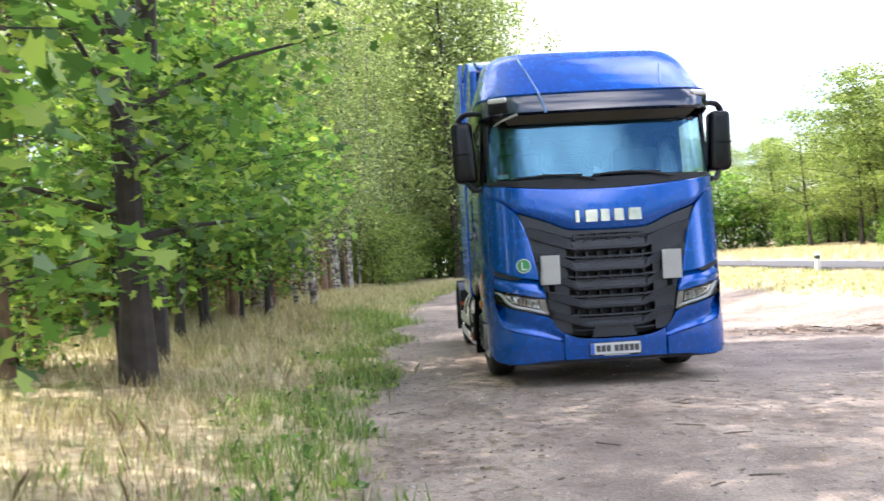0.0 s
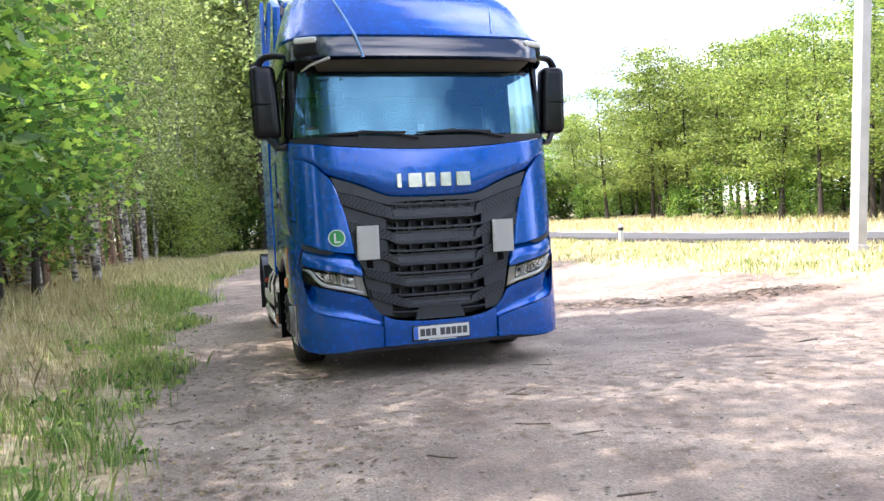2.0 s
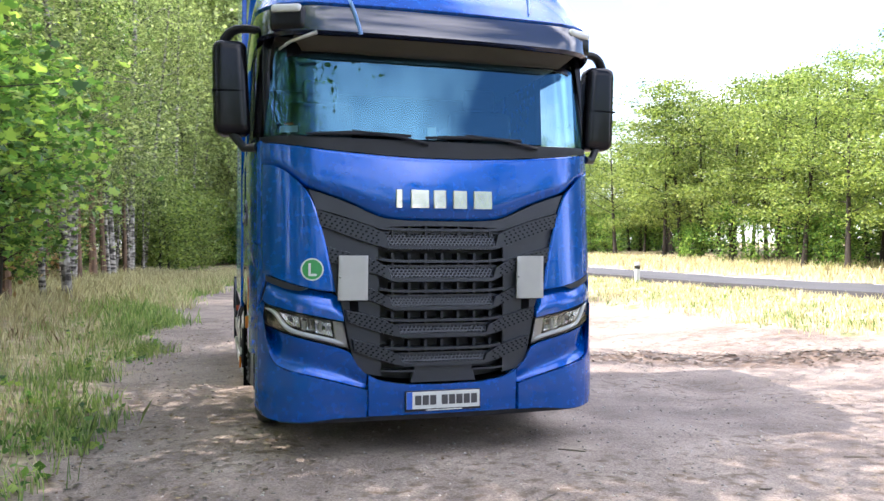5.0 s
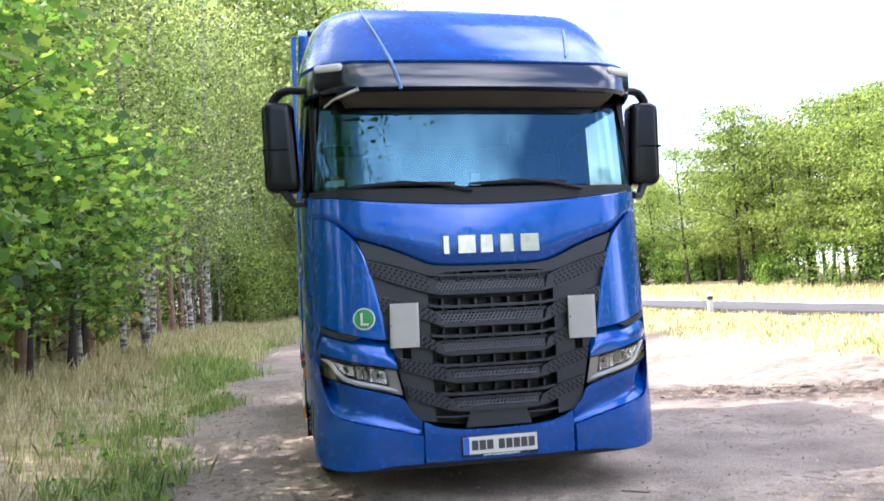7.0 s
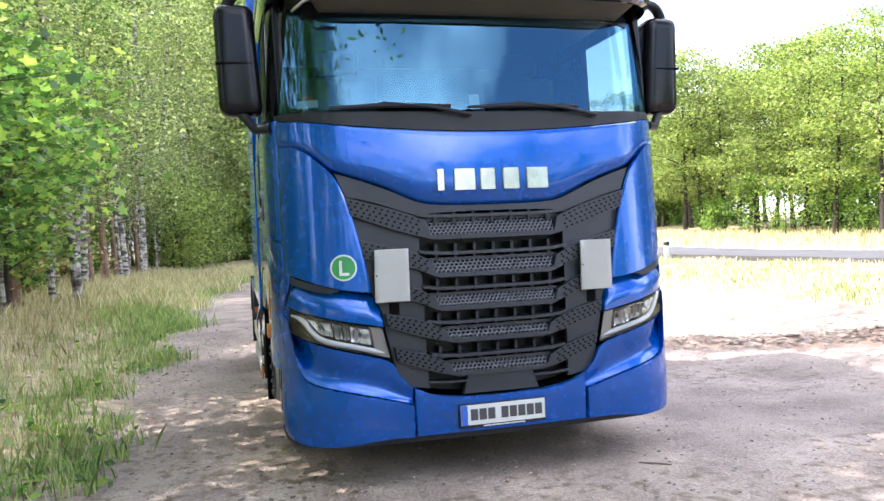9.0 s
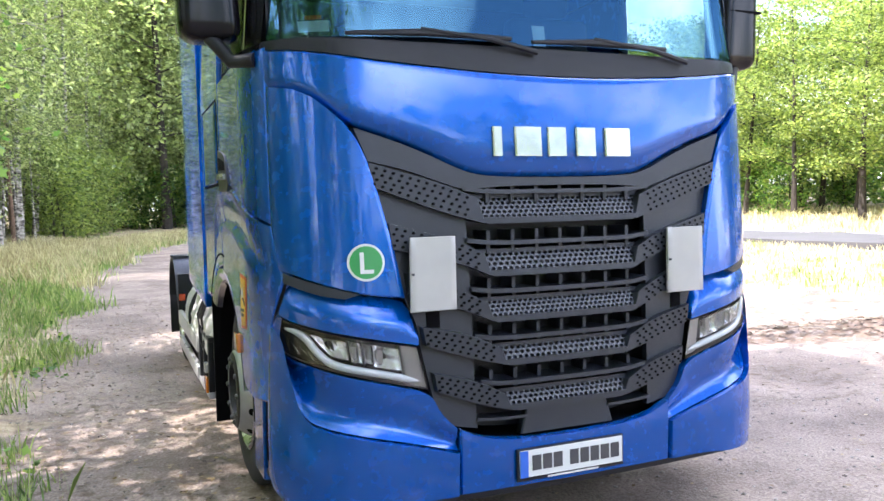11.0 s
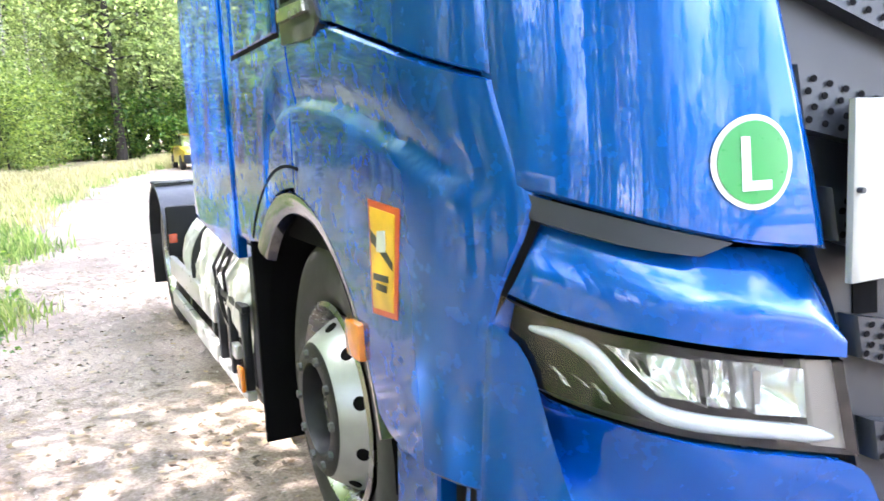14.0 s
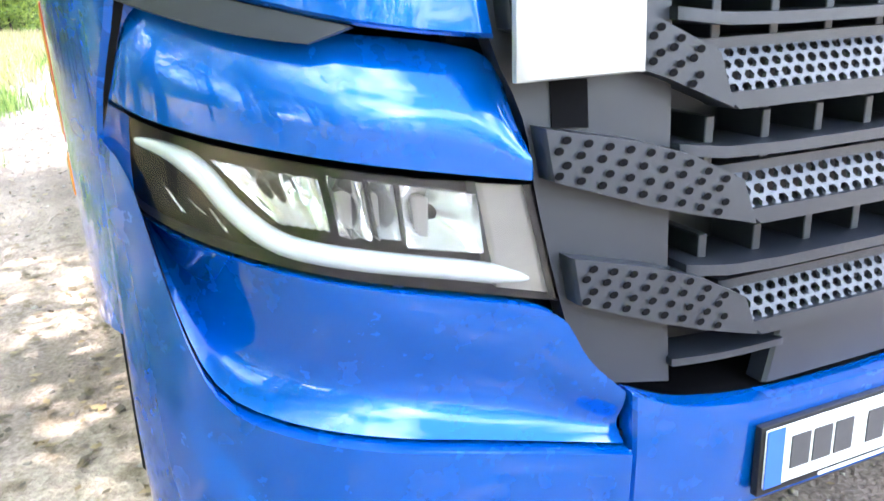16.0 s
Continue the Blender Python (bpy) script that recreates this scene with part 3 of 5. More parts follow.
for s in (-1, 1):
    # pale tubes painting the highlight along the roof creases
    line = [(-0.570, 0.028, 2.778), (-0.60, 0.020, 2.87), (-0.625, 0.056, 2.97), (-0.70, 0.250, 3.22), (-0.78, 0.520, 3.50)] if s < 0 else [(0.635, 0.085, 3.03), (0.665, 0.17, 3.13), (0.70, 0.27, 3.24), (0.72, 0.335, 3.31)]
    part("roof_crease_highlight", tube(line, [0.016, 0.015, 0.013, 0.011, 0.007] if s < 0 else [0.006, 0.011, 0.011, 0.006], 8), GLINTBLUE, lorry)
    pod = Matrix.Translation((s * 1.035, 0.115 if s < 0 else 0.150, 2.875)) @ Matrix.Rotation(s * 0.42, 4, "Z")
    part("lamp_pod", box((-0.125, -0.03, -0.085), (0.12, 0.08, 0.075), 0.045, 4), GLOSSBLACK, lorry, "gloss black lamp pod at the visor's end", loc=pod)
    part("marker_lamp", box((-0.105, -0.048, 0.028), (0.095, 0.02, 0.082), 0.026, 4), PAPER, lorry, "white marker lamp in the visor", loc=pod)

part("roof_deflector", patch([(-1.10, 1.15), (0, 1.1), (1.10, 1.15)], [(-1.19, 3.0), (0, 3.0), (1.19, 3.0)], lambda x, y, o: Vector((x, y, float(np.interp(y, [1.1, 1.5, 2.0, 3.0], [3.56, 3.72, 3.85, 3.90])) - 0.03 * (x / 1.16) ** 4 - o)), 25, 12, roll=0.01, depth=0.05), BLUE, lorry, "blue roof air deflector")

both("roof_side", lambda: patch([(1.08, 2.97), (1.5, 2.97), (2.205, 2.97)], [(1.12, 3.50), (1.5, 3.68), (1.8, 3.78), (2.205, 3.86)], lambda y, z, o: Vector((-(1.245 - 0.045 * (z - 2.97) - o), y, z)), 16, 8, roll=0.012, depth=0.06), BLUE, lorry)

# windscreen, pillars
ws = part("windscreen", patch([(-1.10, 2.74), (-0.6, 2.725), (0, 2.72), (0.6, 2.725), (1.10, 2.74)], [(-1.185, 2.128), (-0.9, 2.114), (0, 2.109), (0.9, 2.114), (1.185, 2.128)], on_nose, 41, 14, off=0.02, roll=0.004, depth=0.006), WSGLASS, lorry, "tinted windscreen mirroring the sky")
ws.visible_shadow = False
part("windscreen_seal", patch([(-1.03, 2.765), (0, 2.765), (1.03, 2.765)], [(-1.03, 2.665), (-0.9, 2.695), (-0.3, 2.70), (0.3, 2.70), (0.9, 2.695), (1.03, 2.665)], on_nose, 31, 3, off=0.012, roll=0.003, depth=0.02), GLOSSBLACK, lorry)
both("pillar", lambda: patch([(-1.118, 2.77), (-1.16, 2.45), (-1.20, 2.12)], [(-1.195, 2.77), (-1.222, 2.45), (-1.245, 2.12)], on_nose, 14, 5, off=0.004, roll=0.008), GLOSSBLACK, lorry)
for x0 in (-0.52, 0.28):
    wp = part("wiper", tube([on_nose(x0 - 0.40, 2.128, -0.012), on_nose(x0 - 0.1, 2.140, -0.02), on_nose(x0 + 0.30, 2.135, -0.012)], [0.008, 0.016, 0.010], 8), BLACK, lorry, "black wiper blade")
    part("arm", tube([on_nose(x0 + 0.42, 2.085, -0.01), on_nose(x0 + 0.2, 2.125, -0.03), on_nose(x0 - 0.1, 2.155, -0.03)], [0.013, 0.010, 0.007], 8), BLACK, wp)

# side skins, near and far
def mirror_shell():
    """A housing that narrows downwards, with soft corners."""
    b = box((-1.515, 0.45, 2.15), (-1.285, 0.65, 2.80), 0.075, 5)
    for v in b.verts:
        f = (2.80 - v.co.z) / 0.65
        v.co.x += 0.035 * (f - 0.3) ** 2 + (0.02 * f if v.co.x > -1.4 else 0)
        v.co.y += 0.03 * f * (1 - abs(v.co.x + 1.4) / 0.12)
    return b


def flare(y, z):
    """A dent along the crease over the wheel arch."""
    zc = float(np.interp(y, [0.3, 0.6, 0.96, 1.24, 1.45, 1.58, 1.66, 1.70, 1.72], [1.20, 1.30, 1.385, 1.41, 1.40, 1.34, 1.2, 0.9, 0.3]))
    k = min(1, max(0, (y - 0.30) / 0.2))
    if z > zc:
        u = min(1, max(0, (zc + 0.15 - z) / 0.15))
        return -0.020 * u * u * k
    u = min(1, max(0, (zc - z) / 0.028))
    return (-0.020 * (1 - u * u * (3 - 2 * u)) + 0.002 * u) * k


def on_flank(y, z, off=0.0):
    return on_side(y, z, off - flare(y, z))


def side_patch(A, B, where=on_flank, **k):
    return patch(A, B, where, **k)


def arch_line(r, a0, a1, n=14):
    return [(1.38 + r * math.cos(radians(a0 + (a1 - a0) * k / (n - 1))), 0.50 + r * math.sin(radians(a0 + (a1 - a0) * k / (n - 1)))) for k in range(n)]


for s in (-1, 1):
    fl = flip if s > 0 else (lambda b: b)
    door = part("door", fl(side_patch([(0.312, 1.394), (0.6, 1.476), (0.96, 1.568), (1.31, 1.570)], [(0.343, 2.10), (0.6, 2.10), (0.96, 2.10), (1.31, 2.10)], n=22, m=10, sm=0)), BLUE, lorry)
    part("door_frame", fl(side_patch([(0.33, 2.105), (0.50, 2.105)], [(0.42, 2.955), (0.56, 2.955)], n=8, m=6, off=0.02)), GLOSSBLACK, lorry)
    part("door_frame", fl(side_patch([(1.262, 2.105), (1.31, 2.105)], [(1.262, 2.955), (1.31, 2.955)], n=4, m=6, off=0.02)), GLOSSBLACK, lorry)
    part("door_frame", fl(side_patch([(0.56, 2.80), (1.262, 2.80)], [(0.565, 2.955), (1.262, 2.955)], n=8, m=3, off=0.02)), GLOSSBLACK, lorry)
    part("window", fl(side_patch([(0.50, 2.13), (1.26, 2.13)], [(0.56, 2.80), (1.26, 2.80)], n=10, m=6, off=0.012, roll=0.004, depth=0.004)), SIDEGLASS, lorry)
    part("door_base", fl(side_patch([(0.305, 1.385), (0.6, 1.467), (0.96, 1.559), (1.325, 1.561)], [(0.243, 1.185), (0.262, 1.12), (0.301, 1.03), (0.322, 0.945), (0.332, 0.80), (0.337, 0.668), (0.50, 0.652), (0.68, 0.660), (0.745, 0.690)] + arch_line(0.655, 158, 94, 9), n=56, m=44, sm=0)), BLUE, lorry)
    part("step_panel", fl(side_patch([(0.545, 0.642), (0.765, 0.650)], [(0.575, 0.27), (0.80, 0.27)], n=10, m=8, off=0.045)), BLUE, lorry, "blue panel beside the boarding step")
    # near-black sheet that gives the step recess its shade
    part("step_recess_shade", fl(side_patch([(0.345, 0.65), (0.56, 0.65)], [(0.345, 0.27), (0.59, 0.27)], n=6, m=6, off=0.19)), BLACKSHADE, lorry)
    part("step_tread", fl(box((-1.205, 0.37, 0.295), (-1.01, 0.60, 0.325), 0.006)), BLACK, lorry, "black boarding step")
    part("arch_seam", fl(side_patch(arch_line(0.724, 40, 98, 16), arch_line(0.733, 40, 98, 16), n=30, m=2, off=-0.0025, roll=0.001, depth=0.003, sm=0)), BLACKSHADE, lorry, "dark seam round the wheel arch")
    part("locker_door", fl(side_patch([(1.40, 1.60), (2.05, 1.60)], [(1.40, 2.02), (2.05, 2.02)], n=8, m=6, off=-0.006, roll=0.004, depth=0.004)), BLUE, lorry)
    part("locker_seam", fl(side_patch([(1.385, 1.585), (2.065, 1.585)], [(1.385, 2.035), (2.065, 2.035)], n=8, m=6, off=-0.002, roll=0.001, depth=0.002)), BLACKSHADE, lorry)
    part("rear_side", fl(side_patch([(1.328, 1.17)] + arch_line(0.665, 85, 44, 8) + [(1.98, 0.95), (2.2, 0.94)], [(1.328, 2.96), (1.6, 2.96), (2.2, 2.96)], n=48, m=70, sm=0)), BLUE, lorry)
    part("side_deflector", fl(side_patch([(2.21, 0.86), (3.07, 0.95)], [(2.21, 3.86), (3.05, 3.86)], n=10, m=18, where=lambda y, z, o: Vector((-(1.27 + 0.02 * (y - 2.2) - o), y, z)))), BLUE, lorry, "blue side air deflector behind the cab")
    arch = bmesh.new()
    prev = None
    for y, z in arch_line(0.665, 168, 43, 28):
        for_r = Vector((0, y - 1.38, z - 0.5)).normalized()
        c = Vector((0, 1.38, 0.5))
        row = [Vector((-1.235, 0, 0)) + c + for_r * 0.660, Vector((-1.263, 0, 0)) + c + for_r * 0.652, Vector((-1.261, 0, 0)) + c + for_r * 0.625, Vector((-1.245, 0, 0)) + c + for_r * 0.592, Vector((-1.215, 0, 0)) + c + for_r * 0.582]
        vs = [arch.verts.new(v) for v in row]
        if prev:
            for k in range(4):
                arch.faces.new((prev[k], prev[k + 1], vs[k + 1], vs[k]))
        prev = vs
    part("wheel_arch", fl(arch), NAVY, lorry, "dark glossy wheel arch lip")
    liner = bmesh.new()
    prev = None
    for k in range(25):
        a = radians(182 - 184 * k / 24)
        vs = [liner.verts.new((x, 1.38 + 0.60 * math.cos(a), 0.5 + 0.60 * math.sin(a))) for x in (-1.22, -0.70)]
        if prev:
            liner.faces.new((prev[0], prev[1], vs[1], vs[0]))
        prev = vs
    # liner coloured near-black, with the shade under the arch in it
    part("arch_liner", fl(liner), BLACKSHADE, lorry)
    handle = part("door_handle", fl(side_patch([(0.995, 1.580), (1.04, 1.655), (1.11, 1.722), (1.22, 1.748), (1.345, 1.765)], [(1.045, 1.546), (1.12, 1.545), (1.20, 1.548), (1.27, 1.552), (1.345, 1.556)], where=on_side, n=14, m=8, off=-0.007, roll=0.004, depth=0.02, sm=0)), HANDLE, door, "dark door handle plate with finger recess painted as shade")
    # flat dark patch paints the shade of the finger recess
    part("recess_shade", fl(side_patch([(1.10, 1.692), (1.315, 1.728)], [(1.085, 1.650), (1.315, 1.660)], where=on_side, n=6, m=5, off=-0.0095, roll=0.001, depth=0.003, sm=0)), BLACKSHADE, handle)
    part("grip", fl(side_patch([(1.065, 1.634), (1.32, 1.645)], [(1.055, 1.606), (1.32, 1.610)], where=on_side, n=10, m=4, off=-0.022, roll=0.005, depth=0.014, sm=0)), DISC, handle, "satin metal grip")
    part("side_marker", fl(box((-1.278, 0.815, 0.795), (-1.245, 0.915, 0.885), 0.012)), AMBER, lorry, "amber side marker lamp")
    # mirror
    mir = part("mirror", fl(mirror_shell()), GLOSSBLACK, lorry, "black wing mirror housing")
    part("mirror_split", fl(box((-1.512, 0.455, 2.445), (-1.300, 0.63, 2.457), 0.003, 1)), BLACKSHADE, mir)
    part("mirror_glass", fl(box((-1.50, 0.648, 2.20), (-1.33, 0.656, 2.74), 0.002, 1)), CHROME, mir)
    part("mirror_arm", fl(tube(soften([(-1.16, 0.42, 2.84), (-1.27, 0.46, 2.885), (-1.40, 0.53, 2.875), (-1.46, 0.56, 2.74)], 2), 0.036, 10, flat=0.75)), BLACK, mir)
    part("mirror_foot", fl(tube([(-1.22, 0.40, 2.06), (-1.30, 0.46, 2.06), (-1.38, 0.53, 2.17)], [0.03, 0.03, 0.03], 10)), BLACK, mir)

kerb_mirror = part("kerb_mirror", tube([(-1.08, 0.25, 2.70), (-1.02, 0.10, 2.72), (-0.86, 0.02, 2.77)], [0.008, 0.010, 0.014], 10), ALU, lorry, "pale kerb mirror arm at the visor")

# body core that closes the cab, with near-black fillers for its inner shade
part("cab_core", box((-1.19, 0.50, 0.98), (1.19, 2.18, 2.05), 0.03), BLACKSHADE, lorry)
part("back_wall", box((-1.2, 2.14, 0.95), (1.2, 2.2, 3.5), 0.02), NAVY, lorry)
part("headliner", box((-1.1, 0.45, 2.80), (1.1, 2.14, 2.84), 0.01), SHADEBEIGE, lorry)
part("nose_core", box((-1.05, 0.36, 0.45), (1.05, 0.55, 1.95), 0.03), BLACKSHADE, lorry)
part("underbody", box((-0.95, 0.42, 0.34), (0.95, 0.95, 0.60), 0.03), BLACKSHADE, lorry)
part("engine", box((-0.42, 0.95, 0.36), (0.42, 2.3, 0.95), 0.05), BLACK, lorry)
part("grille_shade_plate", box((-0.62, 0.04, 0.455), (0.62, 0.5, 0.468), 0.003), BLACKSHADE, lorry)
part("dashboard", box((-1.08, 0.35, 1.98), (1.08, 0.85, 2.14), 0.06, 4), BLACK, lorry)
for x in (-0.68, 0.68):
    st = part("seat", box((x - 0.26, 1.25, 2.0), (x + 0.26, 1.42, 2.55), 0.06, 4), SEATCLOTH, lorry)
    part("headrest", box((x - 0.14, 1.28, 2.56), (x + 0.14, 1.38, 2.74), 0.05, 4), SEATCLOTH, st)
part("steering_wheel", tube([(0.62 + 0.22 * math.cos(a), 0.80 + 0.10 * math.sin(a), 2.12 + 0.16 * math.sin(a)) for a in np.linspace(0, 2 * math.pi, 25)], 0.016, 8), BLACK, lorry)

# warning foil on the wing
foil = thing("warning_foil", "orange and yellow warning sticker on lorry flank", "sticker")
part("backing", side_patch([(0.565, 1.163), (0.735, 1.173)], [(0.605, 0.935), (0.745, 0.925)], n=5, m=5, off=-0.003, roll=0.001, depth=0.008, sm=0), ORANGE, foil)
part("field", side_patch([(0.585, 1.15), (0.72, 1.158)], [(0.618, 0.948), (0.732, 0.94)], n=5, m=5, off=-0.0055, roll=0.001, depth=0.002, sm=0), YELLOW, foil)
part("patch", side_patch([(0.635, 1.115), (0.68, 1.11)], [(0.64, 1.07), (0.69, 1.065)], n=5, m=4, off=-0.008, roll=0.001, depth=0.002, sm=0), PAPER, foil)
part("shape", side_patch([(0.603, 1.052), (0.66, 1.085), (0.722, 1.112)], [(0.606, 1.036), (0.662, 1.062), (0.724, 1.086)], n=7, m=3, off=-0.0068, roll=0.0005, depth=0.001, sm=0), INK, foil)
part("bar", side_patch([(0.63, 1.022), (0.715, 1.018)], [(0.632, 1.008), (0.717, 1.004)], n=3, m=2, off=-0.008, roll=0.001, depth=0.002, sm=0), INK, foil)
part("bar", side_patch([(0.64, 1.0), (0.70, 1.0)], [(0.645, 0.985), (0.705, 0.985)], n=3, m=2, off=-0.008, roll=0.001, depth=0.002, sm=0), INK, foil)


# ---- wheels ----
def tyre_mesh(r=0.505, w=0.30):
    h = w / 2
    return revolve([(-h + 0.03, 0.30), (-h, 0.36), (-h, 0.43), (-h + 0.02, r - 0.02), (-h + 0.05, r), (-0.062, r), (-0.058, r - 0.014), (-0.05, r - 0.014), (-0.046, r), (0.046, r), (0.05, r - 0.014), (0.058, r - 0.014), (0.062, r), (h - 0.05, r), (h - 0.02, r - 0.02), (h, 0.43), (h, 0.36), (h - 0.03, 0.30)], 56, caps=(False, False))


def wheel(x, y, s, deep):
    w = part("wheel", tyre_mesh(), RUBBER, lorry, "lorry wheel with grey steel rim")
    w.location = (x, y, 0.505)
    o = -0.15 * s * -1
    e = s
    prof = [(e * 0.145, 0.318), (e * 0.152, 0.302), (e * 0.13, 0.285), (e * 0.09, 0.272), (e * 0.05, 0.268)]
    part("rim", revolve(prof + [(e * 0.03, 0.26), (e * 0.0, 0.255), (e * -0.13, 0.262), (e * -0.145, 0.318)], 48, caps=(False, False)), DISC, w)
    if deep:
        d = -0.13
        part("wheel_disc", revolve([(e * (0.088 + d), 0.258), (e * (0.115 + d), 0.215), (e * (0.13 + d), 0.17), (e * (0.12 + d), 0.125), (e * (0.118 + d), 0.0001)], 40), DARKSTEEL, w)
        part("hub", revolve([(e * (0.115 + d), 0.115), (e * (0.18 + d), 0.105), (e * (0.20 + d), 0.08), (e * (0.205 + d), 0.0001)], 32), DARKSTEEL, w)
        nut_r, nut_x = 0.15, 0.125 + d
    else:
        d = 0.0
        part("wheel_disc", revolve([(e * 0.05, 0.262), (e * 0.10, 0.262), (e * 0.118, 0.256), (e * 0.165, 0.226), (e * 0.190, 0.208), (e * 0.200, 0.198)], 56, caps=(False, False)), STEEL, w, "silver painted dished wheel disc")
        part("bolt_ring", revolve([(e * 0.199, 0.200), (e * 0.206, 0.190), (e * 0.207, 0.140), (e * 0.198, 0.136), (e * 0.10, 0.133), (e * 0.09, 0.0001)], 48, caps=(False, True)), BLACK, w, "dark bolt ring")
        part("hub", revolve([(e * 0.09, 0.105), (e * 0.145, 0.100), (e * 0.160, 0.085), (e * 0.165, 0.0001)], 32), DISC, w)
        nut_r, nut_x = 0.166, 0.205
    for k in range(10):
        a = 2 * math.pi * k / 10
        part("wheel_nut", revolve([(e * nut_x, 0.015), (e * (nut_x + 0.013), 0.013), (e * (nut_x + 0.016), 0.0001)], 6), DARKSTEEL if not deep else STEEL, w, loc=Matrix.Translation((0, nut_r * math.cos(a), nut_r * math.sin(a))))
    # black discs laid on the wheel paint the shade in its vent holes
    for k in range(10):
        a = 2 * math.pi * (k + 0.5) / 10
        r, x, tilt = (0.240, 0.145, 0.96) if not deep else (0.222, 0.108 + d, 0.0)
        part("vent_shade", revolve([(e * -0.004, 0.021), (e * 0.0015, 0.020), (e * 0.0015, 0.0001)], 16), BLACKSHADE, w, loc=Matrix.Translation((e * x, r * math.cos(a), r * math.sin(a))) @ Matrix.Rotation(a, 4, "X") @ Matrix.Rotation(e * (0.90 if tilt else 0.0), 4, "Z"))


for s in (-1, 1):
    wheel(s * 1.025, 1.38, s, False)
    wheel(s * 1.05, 5.20, s, True)
    wheel(s * 0.72, 5.20, s, True)

def crumple(bm):
    """Creases a foil skin."""
    r = np.random.default_rng(17)
    for v in bm.verts:
        v.co += Vector(r.normal(size=3)) * 0.011
    return bm


# chassis
part("axle", tube([(-1.0, 1.38, 0.5), (1.0, 1.38, 0.5)], 0.07, 12), BLACK, lorry)
part("axle", tube([(-1.0, 5.2, 0.5), (1.0, 5.2, 0.5)], 0.09, 12), BLACK, lorry)
for s in (-1, 1):
    part("frame_rail", box((s * 0.42 - 0.04, 0.5, 0.72), (s * 0.42 + 0.04, 6.3, 0.98), 0.01), BLACK, lorry)
    fl = flip if s > 0 else (lambda b: b)
    part("mud_flap", fl(box((-1.25, 2.02, 0.18), (-0.80, 2.045, 1.0), 0.004)), BLACKSHADE, lorry)
    tank = part("gas_tank", crumple(fl(revolve([(2.30, 0.02), (2.31, 0.18), (2.36, 0.29)] + [(2.42 + 0.08 * q, 0.325) for q in range(21)] + [(4.08, 0.29), (4.13, 0.18), (4.14, 0.02)], 30, "Y"))), FOIL, lorry, "silver gas tank in crumpled foil", smooth=False)
    tank.location = (s * 0.93, 0, 0.63)
    for y in (2.75, 3.55):
        part("strap", fl(revolve([(y, 0.328), (y + 0.004, 0.338), (y + 0.030, 0.338), (y + 0.034, 0.328)], 40, "Y")), BLACK, tank)
    for z, h in ((0.52, 0.062), (0.31, 0.045)):
        part("side_rail", fl(box((-1.27, 2.93, z - h), (-1.235, 4.56, z + h), 0.008)), ALU, lorry)
    rack = part("step_frame", fl(box((-1.262, 2.28, 0.26), (-1.222, 2.92, 0.30), 0.006)), ALU, lorry, "dark step frame with pale sill ahead of the rails")
    part("frame_bar", fl(box((-1.258, 2.28, 0.625), (-1.222, 2.92, 0.655), 0.006)), BLACK, rack)
    for y in (2.32, 2.60, 2.88):
        part("frame_post", fl(box((-1.258, y - 0.022, 0.30), (-1.222, y + 0.022, 0.64), 0.006)), BLACK, rack)
    part("frame_panel", fl(box((-1.20, 2.34, 0.28), (-1.16, 2.90, 0.62), 0.006)), BLACKSHADE, rack)
    part("bracket", fl(box((-1.268, 2.44, 0.40), (-1.238, 2.52, 0.46), 0.006)), ALU, rack)
    for y in (3.2, 3.95):
        part("rail_post", fl(box((-1.235, y - 0.03, 0.24), (-1.20, y + 0.03, 0.66), 0.006)), BLACK, lorry)
    for q in range(3):
        part("hose", fl(tube([(-1.10, 2.30 + 0.05 * q, 0.95 - 0.05 * q), (-1.22, 2.45 + 0.1 * q, 0.90), (-1.26, 2.62 + 0.12 * q, 0.74), (-1.24, 2.70 + 0.1 * q, 0.56)], 0.009, 8)), BLACK, lorry)
    part("battery_box", fl(box((-1.22, 2.10, 0.30), (-0.80, 2.28, 0.86), 0.02)), BLACK, lorry)
    part("reflector_lamp", fl(box((-1.280, 2.29, 0.30), (-1.262, 2.37, 0.40), 0.006)), AMBER, lorry)
    part("reflector_lamp", fl(box((-1.258, 4.585, 0.66), (-1.205, 4.60, 0.72), 0.005)), REDLENS, lorry)
    fender = bmesh.new()
    prev = None
    for k in range(19):
        a = radians(165 - 150 * k / 18)
        row = [(-1.27, 5.2 + 0.60 * math.cos(a), 0.47 + 0.56 * math.sin(a)), (-1.27, 5.2 + 0.57 * math.cos(a), 0.47 + 0.53 * math.sin(a)), (-0.60, 5.2 + 0.57 * math.cos(a), 0.47 + 0.53 * math.sin(a)), (-0.60, 5.2 + 0.60 * math.cos(a), 0.47 + 0.56 * math.sin(a))]
        vs = [fender.verts.new(v) for v in row]
        if prev:
            for q in range(4):
                fender.faces.new((prev[q], prev[(q + 1) % 4], vs[(q + 1) % 4], vs[q]))
        prev = vs
    part("rear_fender", fl(fender), GREY, lorry, "grey plastic rear wheel cover")
    for q in range(3):
        part("fender_rib", fl(box((-1.274, 5.06 + 0.13 * q, 1.022), (-0.62, 5.10 + 0.13 * q, 1.040), 0.006)), GREY, lorry)
    part("fender_apron", fl(box((-1.265, 4.60, 0.56), (-0.66, 4.63, 0.90), 0.02)), BLACK, lorry)
    part("rear_flap", fl(box((-1.26, 5.86, 0.20), (-0.62, 5.88, 0.75), 0.004)), BLACK, lorry)
part("fifth_wheel", box((-0.45, 4.6, 1.02), (0.45, 5.5, 1.10), 0.03), BLACK, lorry)
